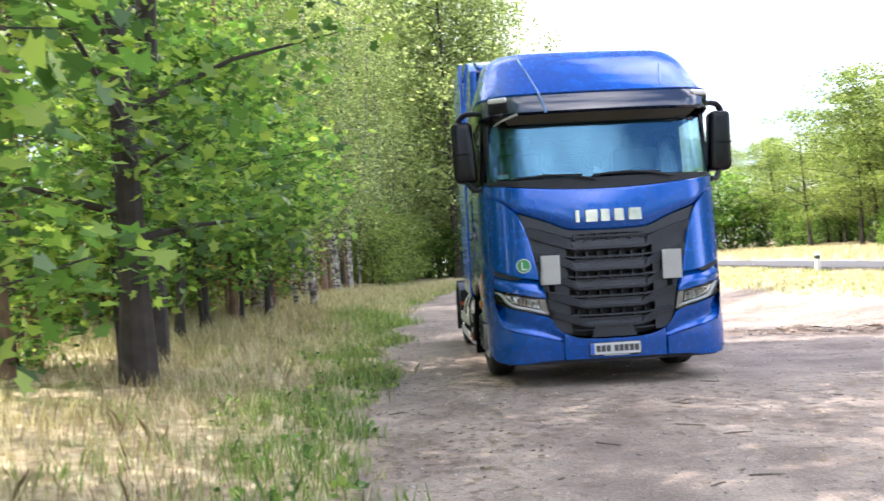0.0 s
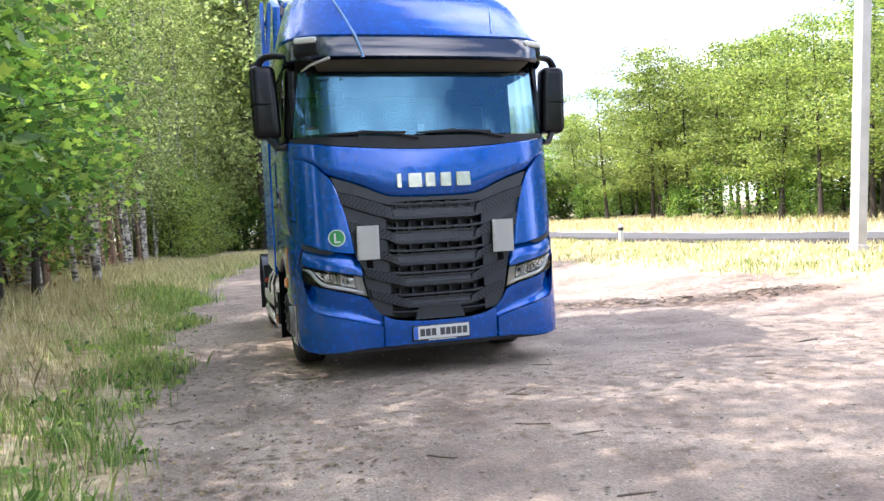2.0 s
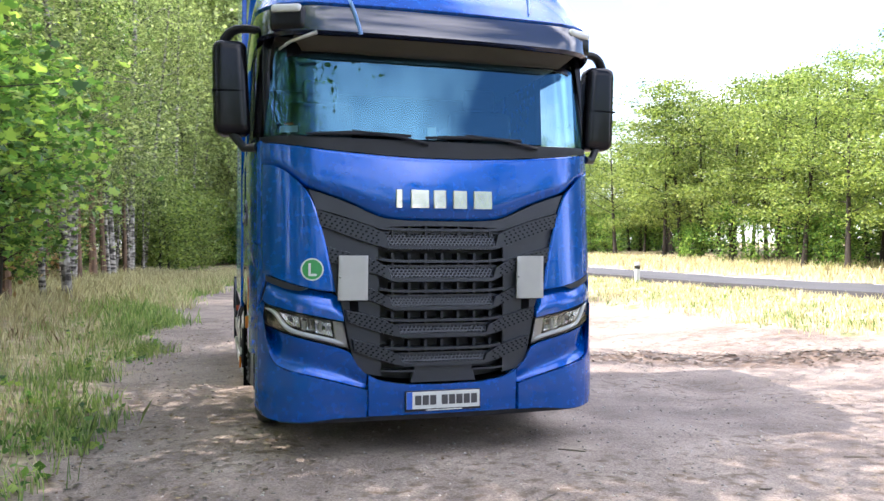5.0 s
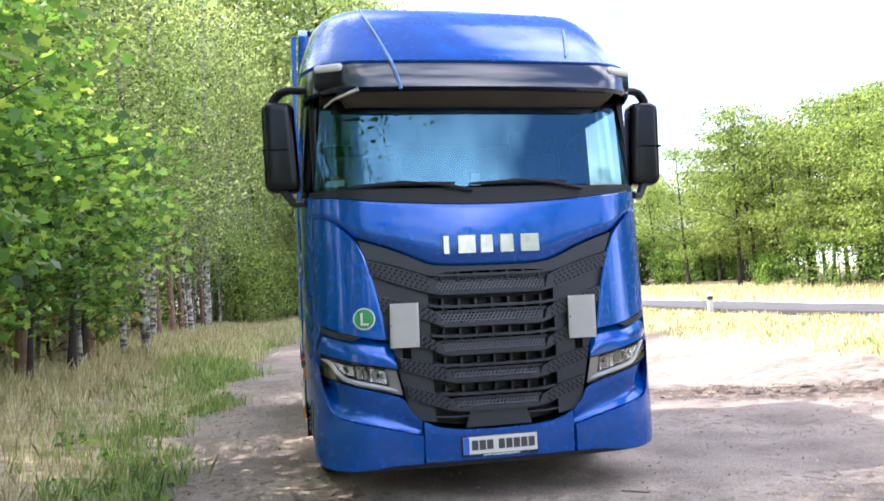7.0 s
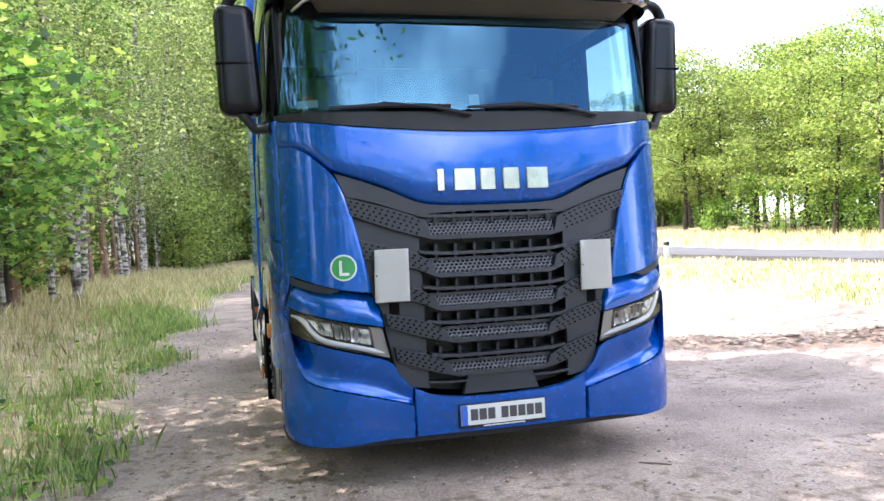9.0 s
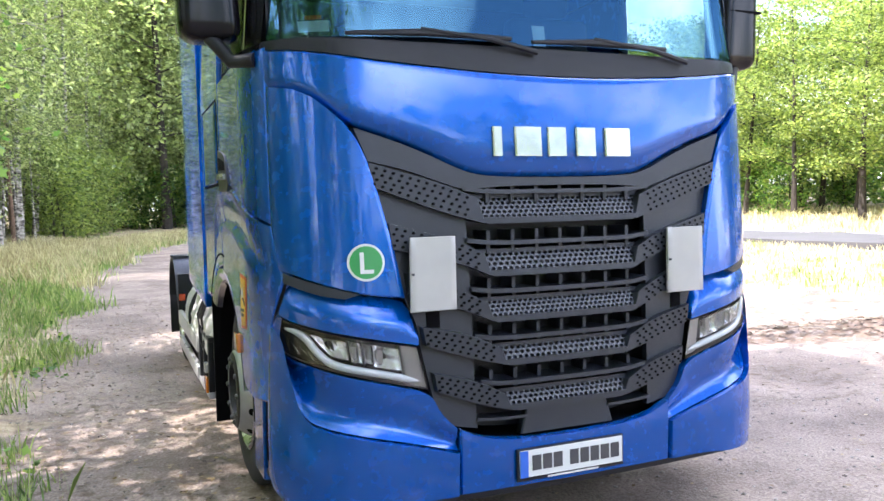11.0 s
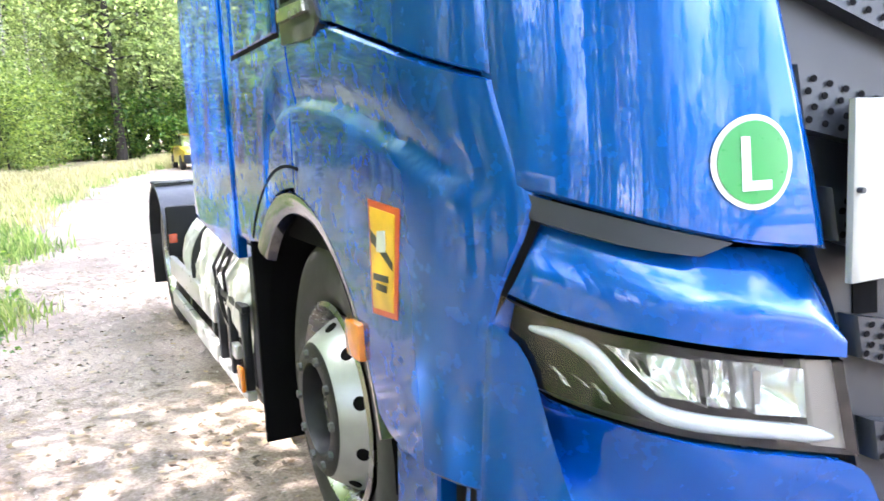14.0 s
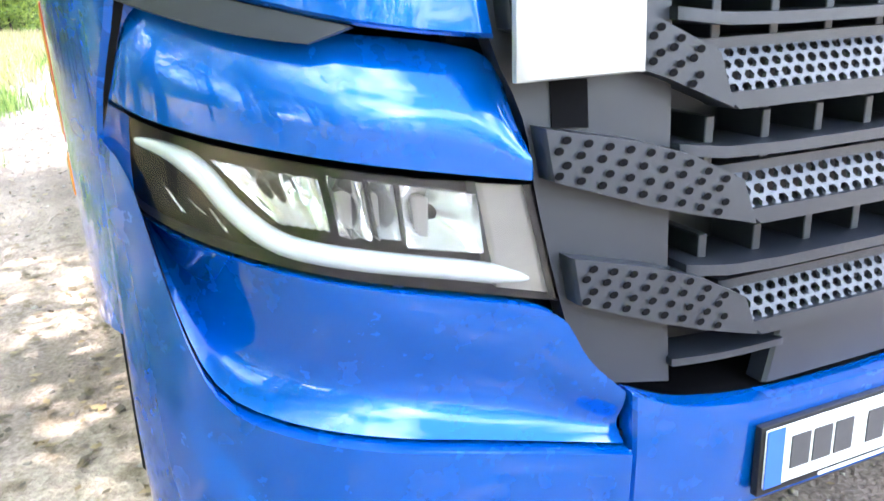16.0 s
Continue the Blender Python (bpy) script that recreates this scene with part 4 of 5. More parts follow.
part("cross_member", box((-0.9, 6.2, 0.66), (0.9, 6.35, 0.90), 0.02), BLACK, lorry)

# small papers behind the windscreen
for x, z, w, h, m in ((-1.02, 2.165, 0.055, 0.022, PAPER), (-1.02, 2.20, 0.03, 0.008, REDLENS), (-0.06, 2.165, 0.03, 0.045, PAPER)):
    tg = thing("windscreen_tag", "small paper tag stuck inside the windscreen", "tag", "windscreen tags")
    part("sheet", patch([(x - w, z + h), (x + w, z + h)], [(x - w, z - h), (x + w, z - h)], on_nose, 4, 3, off=0.028, roll=0.0005, depth=0.001, sm=0), m, tg)


# ---- the lie of the land ----
def height(x, y):
    """Ground level in metres; takes numbers or arrays."""
    x, y = np.asarray(x, float), np.asarray(y, float)
    left = 0.11 * np.clip(-2.5 - x, 0, 3.4) + 0.01 * np.clip(-5.9 - x, 0, 60)
    right = 0.12 * np.clip(x - 4.9, 0, 4.6) + 0.028 * np.clip(x - 9.5, 0, 60)
    far = 0.012 * np.clip(y - 12, 0, 120)
    rough = 0.012 * np.sin(x * 2.1 + 1.3 * np.sin(y * 0.9)) * np.sin(y * 1.7 + 0.6) + 0.010 * np.sin(x * 5.3 + y * 2.2) * np.sin(y * 4.1 - x)
    rough = rough * np.clip((np.abs(x) - 0.8) / 2.0, 0.15, 1) - 0.006
    ridge = 0.06 * np.exp(-(((y + 0.55 * x - 6.1) / 0.28) ** 2)) * np.exp(-(((x - 4.7) / 1.5) ** 4)) * (1 + 0.5 * np.sin(7 * x))
    return left + right + far + rough + ridge


def lines(parts):
    out = [parts[0][0]]
    for a, b, n in parts:
        out += list(np.linspace(a, b, n + 1)[1:])
    return np.array(out)


GX = lines([(-900, -120, 8), (-120, -20, 12), (-20, -6, 24), (-6, 8, 112), (8, 16, 26), (16, 60, 22), (60, 900, 10)])
GY = lines([(-900, -60, 8), (-60, -9, 16), (-9, 12, 150), (12, 40, 56), (40, 120, 24), (120, 1500, 10)])
XX, YY = np.meshgrid(GX, GY, indexing="ij")
ZZ = height(XX, YY)
nx, ny = len(GX), len(GY)
gv = np.stack([XX, YY, ZZ], -1).reshape(-1, 3)
ii, jj = np.meshgrid(np.arange(nx - 1), np.arange(ny - 1), indexing="ij")
a0 = (ii * ny + jj).ravel()
gf = np.stack([a0, a0 + ny, a0 + ny + 1, a0 + 1], -1)


def ground_material():
    m, n, l, p = nodes_of("sandy_track_and_verge")
    geo = n.new("ShaderNodeNewGeometry")
    sep = n.new("ShaderNodeSeparateXYZ")
    l.new(geo.outputs["Position"], sep.inputs[0])

    def nz(scale, detail=6.0):
        t = n.new("ShaderNodeTexNoise")
        t.inputs["Scale"].default_value, t.inputs["Detail"].default_value = scale, detail
        l.new(geo.outputs["Position"], t.inputs["Vector"])
        return t.outputs["Fac"]

    def mth(op, a, b=None):
        q = n.new("ShaderNodeMath")
        q.operation = op
        for i, v in enumerate((a, b)):
            if v is None:
                continue
            if isinstance(v, (int, float)):
                q.inputs[i].default_value = v
            else:
                l.new(v, q.inputs[i])
        return q.outputs[0]

    def mix(f, a, b):
        q = n.new("ShaderNodeMixRGB")
        l.new(f, q.inputs[0])
        l.new(a, q.inputs[1])
        l.new(b, q.inputs[2])
        return q.outputs[0]

    def step(v, lo, hi):
        q = n.new("ShaderNodeMapRange")
        q.interpolation_type = "SMOOTHSTEP"
        q.inputs["From Min"].default_value, q.inputs["From Max"].default_value = lo, hi
        l.new(v, q.inputs["Value"])
        return q.outputs[0]

    big, mid, fine, grit = nz(0.35), nz(1.7), nz(9.0), nz(70.0, 3)
    sand = ramp_node(n, l, mid, [(0.30, (0.165, 0.130, 0.110)), (0.48, (0.262, 0.212, 0.180)), (0.66, (0.345, 0.285, 0.240))]).outputs[0]
    stones = ramp_node(n, l, grit, [(0.34, (0.13, 0.103, 0.085)), (0.5, (0.29, 0.24, 0.20)), (0.68, (0.45, 0.385, 0.32))]).outputs[0]
    q = n.new("ShaderNodeMixRGB")
    q.inputs[0].default_value = 0.42
    l.new(sand, q.inputs[1])
    l.new(stones, q.inputs[2])
    litter = ramp_node(n, l, fine, [(0.52, (0, 0, 0)), (0.66, (1, 1, 1))]).outputs[0]
    lit = n.new("ShaderNodeRGB")
    lit.outputs[0].default_value = (0.13, 0.095, 0.065, 1)
    lf = mth("MULTIPLY", litter, step(big, 0.42, 0.56))
    lf = mth("MULTIPLY", lf, 0.8)
    broad = n.new("ShaderNodeMixRGB")
    broad.blend_type = "MULTIPLY"
    broad.inputs[0].default_value = 1.0
    l.new(q.outputs[0], broad.inputs[1])
    l.new(ramp_node(n, l, nz(0.8, 4.0), [(0.36, (0.74, 0.72, 0.72)), (0.52, (0.98, 0.97, 0.96)), (0.68, (1.08, 1.06, 1.04))]).outputs[0], broad.inputs[2])
    path = mix(lf, broad.outputs[0], lit.outputs[0])
    dry = ramp_node(n, l, fine, [(0.30, (0.21, 0.155, 0.10)), (0.5, (0.37, 0.295, 0.19)), (0.7, (0.52, 0.44, 0.30))]).outputs[0]
    grn = ramp_node(n, l, fine, [(0.30, (0.09, 0.11, 0.035)), (0.7, (0.20, 0.23, 0.08))]).outputs[0]
    verge = mix(step(mid, 0.52, 0.66), dry, grn)
    wob = mth("MULTIPLY", mth("SUBTRACT", mid, 0.5), 1.6)
    bend = mth("POWER", mth("MAXIMUM", mth("SUBTRACT", sep.outputs[1], 12.0), 0.0), 2.0)
    lx = mth("SUBTRACT", mth("ADD", sep.outputs[0], wob), mth("MINIMUM", mth("MULTIPLY", bend, 0.0085), 9.0))
    leftm = step(mth("MULTIPLY", lx, -1.0), 2.35, 2.75)
    rightm = step(mth("ADD", sep.outputs[0], wob), 6.5, 7.3)
    mask = mth("MAXIMUM", leftm, rightm)
    soil = n.new("ShaderNodeRGB")
    soil.outputs[0].default_value = (0.16, 0.115, 0.085, 1)
    ex = mth("DIVIDE", mth("SUBTRACT", mth("ADD", sep.outputs[0], mth("MULTIPLY", wob, 1.2)), 4.6), 2.3)
    ey = mth("DIVIDE", mth("SUBTRACT", mth("ADD", sep.outputs[1], mth("MULTIPLY", sep.outputs[0], 0.55)), 6.1), 0.75)
    rr = mth("ADD", mth("MULTIPLY", ex, ex), mth("MULTIPLY", ey, ey))
    sm = mth("MULTIPLY", step(mth("MULTIPLY", rr, -1.0), -1.1, -0.4), step(fine, 0.34, 0.55))
    path = mix(mth("MULTIPLY", sm, 0.9), path, soil.outputs[0])
    col = mix(mask, path, verge)
    l.new(col, p.inputs["Base Color"])
    p.inputs["Roughness"].default_value = 0.95
    p.inputs["Specular IOR Level"].default_value = 0.15
    b = n.new("ShaderNodeBump")
    b.inputs["Strength"].default_value, b.inputs["Distance"].default_value = 0.6, 0.02
    hsum = mth("ADD", grit, mth("MULTIPLY", fine, 2.0))
    l.new(hsum, b.inputs["Height"])
    l.new(b.outputs[0], p.inputs["Normal"])
    return m


GROUND = ground_material()
tagged(put("ground", mesh_of("ground", gv, gf, True), GROUND), "sandy gravel track with dry grassy verges", "ground", kind="structure")


# ---- trees ----
def leaf_material(name, lo, mid, hi, trans=0.45):
    m, n, l, p = nodes_of(name)
    g = n.new("ShaderNodeNewGeometry")
    r = ramp_node(n, l, g.outputs["Random Per Island"], [(0.0, lo), (0.55, mid), (1.0, hi)])
    oi = n.new("ShaderNodeObjectInfo")
    hs = n.new("ShaderNodeHueSaturation")
    mr = n.new("ShaderNodeMapRange")
    mr.inputs["To Min"].default_value, mr.inputs["To Max"].default_value = 0.75, 1.25
    l.new(oi.outputs["Random"], mr.inputs["Value"])
    l.new(mr.outputs[0], hs.inputs["Value"])
    l.new(r.outputs[0], hs.inputs["Color"])
    l.new(hs.outputs[0], p.inputs["Base Color"])
    p.inputs["Roughness"].default_value = 0.45
    p.inputs["Specular IOR Level"].default_value = 0.35
    t = n.new("ShaderNodeBsdfTranslucent")
    br = n.new("ShaderNodeMixRGB")
    br.blend_type = "MULTIPLY"
    br.inputs[0].default_value = 1.0
    br.inputs[2].default_value = (1.55, 1.6, 0.9, 1)
    l.new(hs.outputs[0], br.inputs[1])
    l.new(br.outputs[0], t.inputs["Color"])
    mx = n.new("ShaderNodeMixShader")
    mx.inputs[0].default_value = trans
    l.new(p.outputs[0], mx.inputs[1])
    l.new(t.outputs[0], mx.inputs[2])
    l.new(mx.outputs[0], n["Material Output"].inputs["Surface"])
    return m


def birch_bark():
    m, n, l, p = nodes_of("birch_bark")
    c = n.new("ShaderNodeTexCoord")
    mp = n.new("ShaderNodeMapping")
    mp.inputs["Scale"].default_value = (3.0, 3.0, 9.0)
    t = n.new("ShaderNodeTexNoise")
    t.inputs["Scale"].default_value, t.inputs["Detail"].default_value = 1.3, 6
    l.new(c.outputs["Object"], mp.inputs[0])
    l.new(mp.outputs[0], t.inputs["Vector"])
    r = ramp_node(n, l, t.outputs["Fac"], [(0.42, (0.045, 0.038, 0.03)), (0.55, (0.34, 0.31, 0.27)), (0.75, (0.58, 0.55, 0.50))])
    l.new(r.outputs[0], p.inputs["Base Color"])
    p.inputs["Roughness"].default_value = 0.8
    return m


BARK = plain("rough_brown_bark", (0.034, 0.027, 0.022), 0.9, 0, 0.45, 5.0, bump=1.0, bscale=18)
BIRCH = birch_bark()
LEAF_MAPLE = leaf_material("maple_leaves", (0.032, 0.074, 0.022), (0.122, 0.245, 0.062), (0.315, 0.405, 0.10), 0.52)
LEAF_BIRCH = leaf_material("birch_leaves", (0.044, 0.068, 0.028), (0.205, 0.258, 0.115), (0.46, 0.505, 0.29), 0.54)
# birch leaves made paler to imitate bright distance haze
LEAF_HAZE = leaf_material("haze_paled_birch_leaves", (0.13, 0.17, 0.09), (0.31, 0.36, 0.19), (0.48, 0.53, 0.32), 0.62)
LEAF_ACACIA = leaf_material("robinia_leaves", (0.045, 0.076, 0.026), (0.175, 0.245, 0.068), (0.32, 0.37, 0.115), 0.42)


def leaf_cloud(rng, centres, spread, per, size, flat=0.7, droop=0.0, lobed=False):
    """Leaves as small bent blades scattered about twig ends."""
    k = len(centres) * per
    c = np.repeat(np.asarray(centres), per, axis=0)
    off = rng.normal(size=(k, 3)) * spread * np.array([1, 1, flat])
    c = c + off
    c[:, 2] -= droop * np.abs(off[:, 2])
    d = rng.normal(size=(k, 3))
    d[:, 2] *= 0.5
    d /= np.linalg.norm(d, axis=1, keepdims=True)
    u = np.cross(d, rng.normal(size=(k, 3)) * 0.5 + np.array([0, 0, 1.0]))
    u /= np.linalg.norm(u, axis=1, keepdims=True) + 1e-9
    s = size * rng.uniform(0.6, 1.35, (k, 1))
    if lobed:
        w = np.cross(d, u)
        rim = ((-0.5, 0.0, 0), (-0.42, 0.36, 0.05), (-0.12, 0.26, 0), (0.12, 0.52, 0.08), (0.2, 0.2, 0), (0.62, 0.0, 0.06), (0.2, -0.2, 0), (0.12, -0.52, 0.08), (-0.12, -0.26, 0), (-0.42, -0.36, 0.05))
        v = np.stack([c + d * s * a + u * s * b - w * s * h for a, b, h in rim], 1).reshape(-1, 3)
        return v, np.arange(10 * k).reshape(-1, 10)
    v = np.stack([c - d * s * 0.5, c + u * s * 0.34, c + d * s * 0.55, c - u * s * 0.34], 1).reshape(-1, 3)
    f = np.arange(4 * k).reshape(-1, 4)
    return v, f


def fast_mesh(name, v, f):
    me = bpy.data.meshes.new(name)
    v, f = np.asarray(v, np.float32), np.asarray(f, np.int32)
    me.vertices.add(len(v))
    me.vertices.foreach_set("co", v.ravel())
    w = f.shape[1]
    me.loops.add(f.size)
    me.loops.foreach_set("vertex_index", f.ravel())
    me.polygons.add(len(f))
    me.polygons.foreach_set("loop_start", np.arange(0, f.size, w, dtype=np.int32))
    me.update(calc_edges=True)
    return me


def tree(seed, high, base, wide, r0, leaf, per, size, bark, name, label, limbs=22, lean=0.04, kind="round", flat=0.7, spread=0, lobed=False):
    """A tapered, bending trunk with limbs and a crown of separate leaves."""
    rng = np.random.default_rng(seed)
    root = thing(name, label, "tree", "woodland trees")
    k = 9
    drift = rng.normal(size=2) * lean
    pts = []
    for i in range(k):
        f = i / (k - 1)
        pts.append(Vector((drift[0] * high * f + 0.12 * math.sin(3 * f + seed), drift[1] * high * f + 0.12 * math.cos(2.3 * f + seed), high * 0.96 * f - 0.15)))
    rad = [r0 * (1.25 if i == 0 else 1.0) * (1 - 0.93 * (i / (k - 1)) ** 0.9) + 0.008 for i in range(k)]
    bm = tube(pts, rad, 9)
    ends = []
    at = lambda f: pts[min(int(f * (k - 1)), k - 2)].lerp(pts[min(int(f * (k - 1)), k - 2) + 1], f * (k - 1) - min(int(f * (k - 1)), k - 2))  # noqa: E731
    for q in range(limbs):
        f = base / high + (1 - base / high) * ((q + rng.uniform(0, 0.8)) / limbs) * 0.97
        p = at(min(f, 0.98))
        g = (f * high - base) / (high - base)
        reach = wide * (math.sin(math.pi * min(1, 0.18 + 0.80 * g)) ** 0.8) * rng.uniform(0.6, 1.15)
        az = q * 2.4 + rng.uniform(-0.5, 0.5)
        up = rng.uniform(0.15, 0.6) if kind == "round" else rng.uniform(0.1, 0.5)
        mid = p + Vector((math.cos(az) * reach * 0.5, math.sin(az) * reach * 0.5, reach * up * 0.6))
        tip = p + Vector((math.cos(az) * reach, math.sin(az) * reach, reach * up * (0.9 if kind != "weep" else 0.1)))
        rr = max(0.012, r0 * 0.34 * (1 - 0.75 * f))
        have = len(bm.verts)
        tube([p, mid, tip], [rr, rr * 0.6, 0.006], 5, bm)
        bm.verts.ensure_lookup_table()
        near = min(range(9 * k), key=lambda w: (bm.verts[w].co - p).length_squared)
        bm.faces.new((bm.verts[have], bm.verts[have + 1], bm.verts[near]))
        for w in (0.35, 0.55, 0.75, 0.92, 1.0):
            c = (p.lerp(mid, w * 2) if w < 0.5 else mid.lerp(tip, w * 2 - 1))
            ends.append(c + Vector(rng.normal(size=3)) * reach * (0.12 if kind != "tier" else 0.07))
            if kind == "tier":
                continue
            ends.append(c + Vector(rng.normal(size=3)) * reach * 0.2)
            if kind == "weep":
                ends.append(c - Vector((0, 0, rng.uniform(0.3, 1.3))))
    part("trunk", bm, bark, root)
    v, f = leaf_cloud(rng, [tuple(e) for e in ends], spread or 0.10 * wide + 0.10, per, size, flat, 0.3, lobed)
    put("crown", fast_mesh("crown", v, f), leaf, root)
    return root


def stand(ob, x, y, turn, scale=1.0):
    ob.matrix_basis = Matrix.Translation((x, y, float(height(x, y)))) @ Matrix.Rotation(turn, 4, "Z") @ Matrix.Diagonal((scale, scale, scale, 1))
    return ob


def again(ob, x, y, turn, scale=1.0):
    c = copy_thing(ob, Matrix.Identity(4))
    return stand(c, x, y, turn, scale)


LB, LM, LA = "slender birch with pale bark and grey-green leaves", "leafy maple with dark trunk at the wood's edge", "broad robinia with feathery light green foliage"
LS = "young maple bush with big green leaves"
birches = [tree(11 + i, h, b, w, r, LEAF_BIRCH, pr, 0.10, BIRCH, "birch", LB, 26, 0.02, "weep", spread=0.34) for i, (h, b, w, r, pr) in enumerate(((15, 2.6, 2.1, 0.11, 20), (17, 3.4, 2.2, 0.13, 20), (13, 1.8, 1.9, 0.08, 18)))]
maples = [tree(31 + i, h, b, w, r, LEAF_MAPLE, 20, 0.15, BARK, "maple", LM, 24, 0.03, spread=0.32) for i, (h, b, w, r) in enumerate(((11, 1.9, 2.4, 0.15), (9, 1.2, 2.2, 0.09)))]
bushes = [tree(41 + i, h, 0.15, w, 0.03, LEAF_MAPLE, 12, 0.14, BARK, "maple_bush", LS, 16, 0.05, spread=0.24) for i, (h, w) in enumerate(((3.4, 1.3), (2.4, 1.1)))]
robinias = [tree(51 + i, h, b, w, r, LEAF_ACACIA, 105, 0.14, BARK, "robinia", LA, 22, 0.05, "tier", flat=0.36, spread=0.56) for i, (h, b, w, r) in enumerate(((11, 2.3, 3.6, 0.14), (9.5, 1.9, 3.4, 0.12), (12.5, 2.8, 3.9, 0.15)))]
rng = np.random.default_rng(5)
first = set()


glade = itertools.count()


def plant(kinds, x, y, scale=1.0, turn=None):
    """Stands one of the kinds at a spot; in the glade beside the lorry few grow tall."""
    ob = kinds[int(rng.integers(len(kinds)))]
    turn = rng.uniform(0, 6.28) if turn is None else turn
    if -10.5 < x < -5.5 and -1.5 < y < 10 and scale > 0.52 and kinds is not bushes and next(glade) % 3:
        return None
    if -19 < x <= -10.5 and -3 < y < 13 and next(glade) % 2:
        return None
    if -13 < x < -5 and 12 < y < 38 and (kinds is maples or kinds is birches) and next(glade) % 5 < 2:
        return None
    if ob.name in first:
        return again(ob, x, y, turn, scale)
    first.add(ob.name)
    return stand(ob, x, y, turn, scale)


def wood_edge(y):
    """Where the wood begins, beside the verge."""
    return float(np.interp(y, [-20, 0, 15, 21, 37, 53, 70], [-4.8, -5.0, -4.9, -4.6, -4.0, -0.5, 6]))


# trunks at the wood's edge
near_maple = tree(71, 8.5, 1.5, 2.4, 0.17, LEAF_MAPLE, 15, 0.135, BARK, "maple", LM, 24, 0.02, spread=0.30, lobed=True)
stand(near_maple, -4.93, 0.24, 1.0)
low_maple = tree(77, 5.0, 1.55, 2.2, 0.08, LEAF_MAPLE, 15, 0.15, BARK, "maple", "low maple with spreading boughs of broad green leaves", 22, 0.02, spread=0.27, lobed=True)
stand(low_maple, -5.6, 4.6, 2.6)
for x, y, turn, sc in ((-5.9, 7.5, 4.4, 0.9), (-5.4, 10.2, 1.2, 1.0), (-7.4, 8.6, 3.0, 1.0), (-6.1, 13.2, 2.0, 0.9)):
    again(low_maple, x, y, turn, sc)
sapling = tree(75, 4.2, 0.9, 1.5, 0.05, LEAF_MAPLE, 11, 0.125, BARK, "maple", "young maple with big yellow-green leaves hanging low", 18, 0.03, spread=0.20, lobed=True)
stand(sapling, -4.35, -4.3, 0.4)
for x, y, turn, sc in ((-5.8, 6.4, 3.3, 0.9), (-5.5, 8.8, 0.9, 0.95), (-5.3, 1.3, 2.7, 0.9), (-5.6, 11.8, 5.6, 1.0)):
    again(sapling, x, y, turn, sc)
# wide crowns out of view, added to shade the foreground
shade_maple = tree(81, 14, 5.6, 6.2, 0.16, LEAF_MAPLE, 14, 0.12, BARK, "maple", LM, 26, 0.01, "weep", spread=0.30)
stand(shade_maple, -5.6, -5.0, 0.9)
again(shade_maple, -4.9, -8.6, 3.4, 1.0)
for x, y, turn, sc in ((-8.4, -3.6, 0.3, 1.1), (-9.0, -7.4, 2.1, 1.15), (-7.4, -5.2, 4.6, 1.4), (-11.6, -5.4, 1.3, 1.1), (-6.6, -7.0, 0.2, 0.9)):
    again(shade_maple, x, y, turn, sc)
# birches whose unseen high crowns are added to dapple track and lorry
shade_birch = tree(83, 15, 6.2, 6.6, 0.18, LEAF_BIRCH, 9, 0.12, BARK, "birch", "tall birch with wide crown added to shade the track", 28, 0.01, "weep", spread=0.34)
stand(shade_birch, -5.2, 2.0, 2.2)
again(shade_birch, -7.7, 3.8, 3.9, 0.95)
again(shade_birch, -9.2, 0.2, 1.1, 0.9)
for kinds, x, y, sc in ((birches, -4.95, 14.9, 1.15), (birches, -5.2, 17.1, 1.2), (birches, -5.9, 22.3, 1.2), (birches, -5.3, 26.0, 1.25), (birches, -5.9, 12.4, 1.1), (birches, -4.9, 30.0, 1.25), (birches, -5.6, 19.5, 1.1), (birches, -4.7, 34.0, 1.3)):
    plant(kinds, x, y, sc)
# the open wood near the lorry, then the denser wood further on
for k in range(7):
    y = -12 + 24 * ((k * 0.618) % 1.0)
    x = wood_edge(y) - 1.5 - 7.5 * rng.uniform(0, 1)
    plant(birches if rng.uniform() < 0.65 else maples, x, y, rng.uniform(0.85, 1.1))
for k in range(9):
    y = -6 + 20 * rng.uniform()
    plant(birches if k % 3 else maples, wood_edge(y) - 11 - 9 * rng.uniform(), y, rng.uniform(0.6, 0.8))
for k in range(36):
    y = 12 + 44 * ((k * 0.618) % 1.0)
    x = wood_edge(y) - 1.0 - 11 * rng.uniform(0, 1) ** 1.2
    plant(birches if rng.uniform() < 0.8 else maples, x, y, rng.uniform(1.0, 1.3))
for k in range(40):
    y = -10 + 50 * ((k * 0.618) % 1.0)
    plant(birches if k % 2 else maples, wood_edge(y) - 10 - 6 * rng.uniform(), y, rng.uniform(0.55, 0.75))
for k in range(16):
    y = -5 + 56 * rng.uniform()
    plant(bushes, wood_edge(y) - 1.2 - rng.uniform(0, 5), y, rng.uniform(0.5, 0.9))
for k in range(30):
    y = -9 + 26 * k / 29
    plant(bushes, wood_edge(y) - 9 - 8 * rng.uniform(), y, rng.uniform(0.9, 1.5))
for k in range(18):
    y = -12 + 36 * k / 17
    plant(maples, -21 - 5 * rng.uniform(), y, rng.uniform(0.6, 0.8))
    plant(bushes, -19 - 5 * rng.uniform(), y + 1, rng.uniform(1.2, 1.8))
for k in range(12):
    y = 3 + 20 * k / 11
    plant(bushes, wood_edge(y) - 5 - 5 * rng.uniform(), y, rng.uniform(0.8, 1.2))
for k in range(26):
    y = 9 + 28 * k / 25
    plant(bushes, wood_edge(y) - 1.6 - 4 * rng.uniform(), y, rng.uniform(0.55, 1.0))
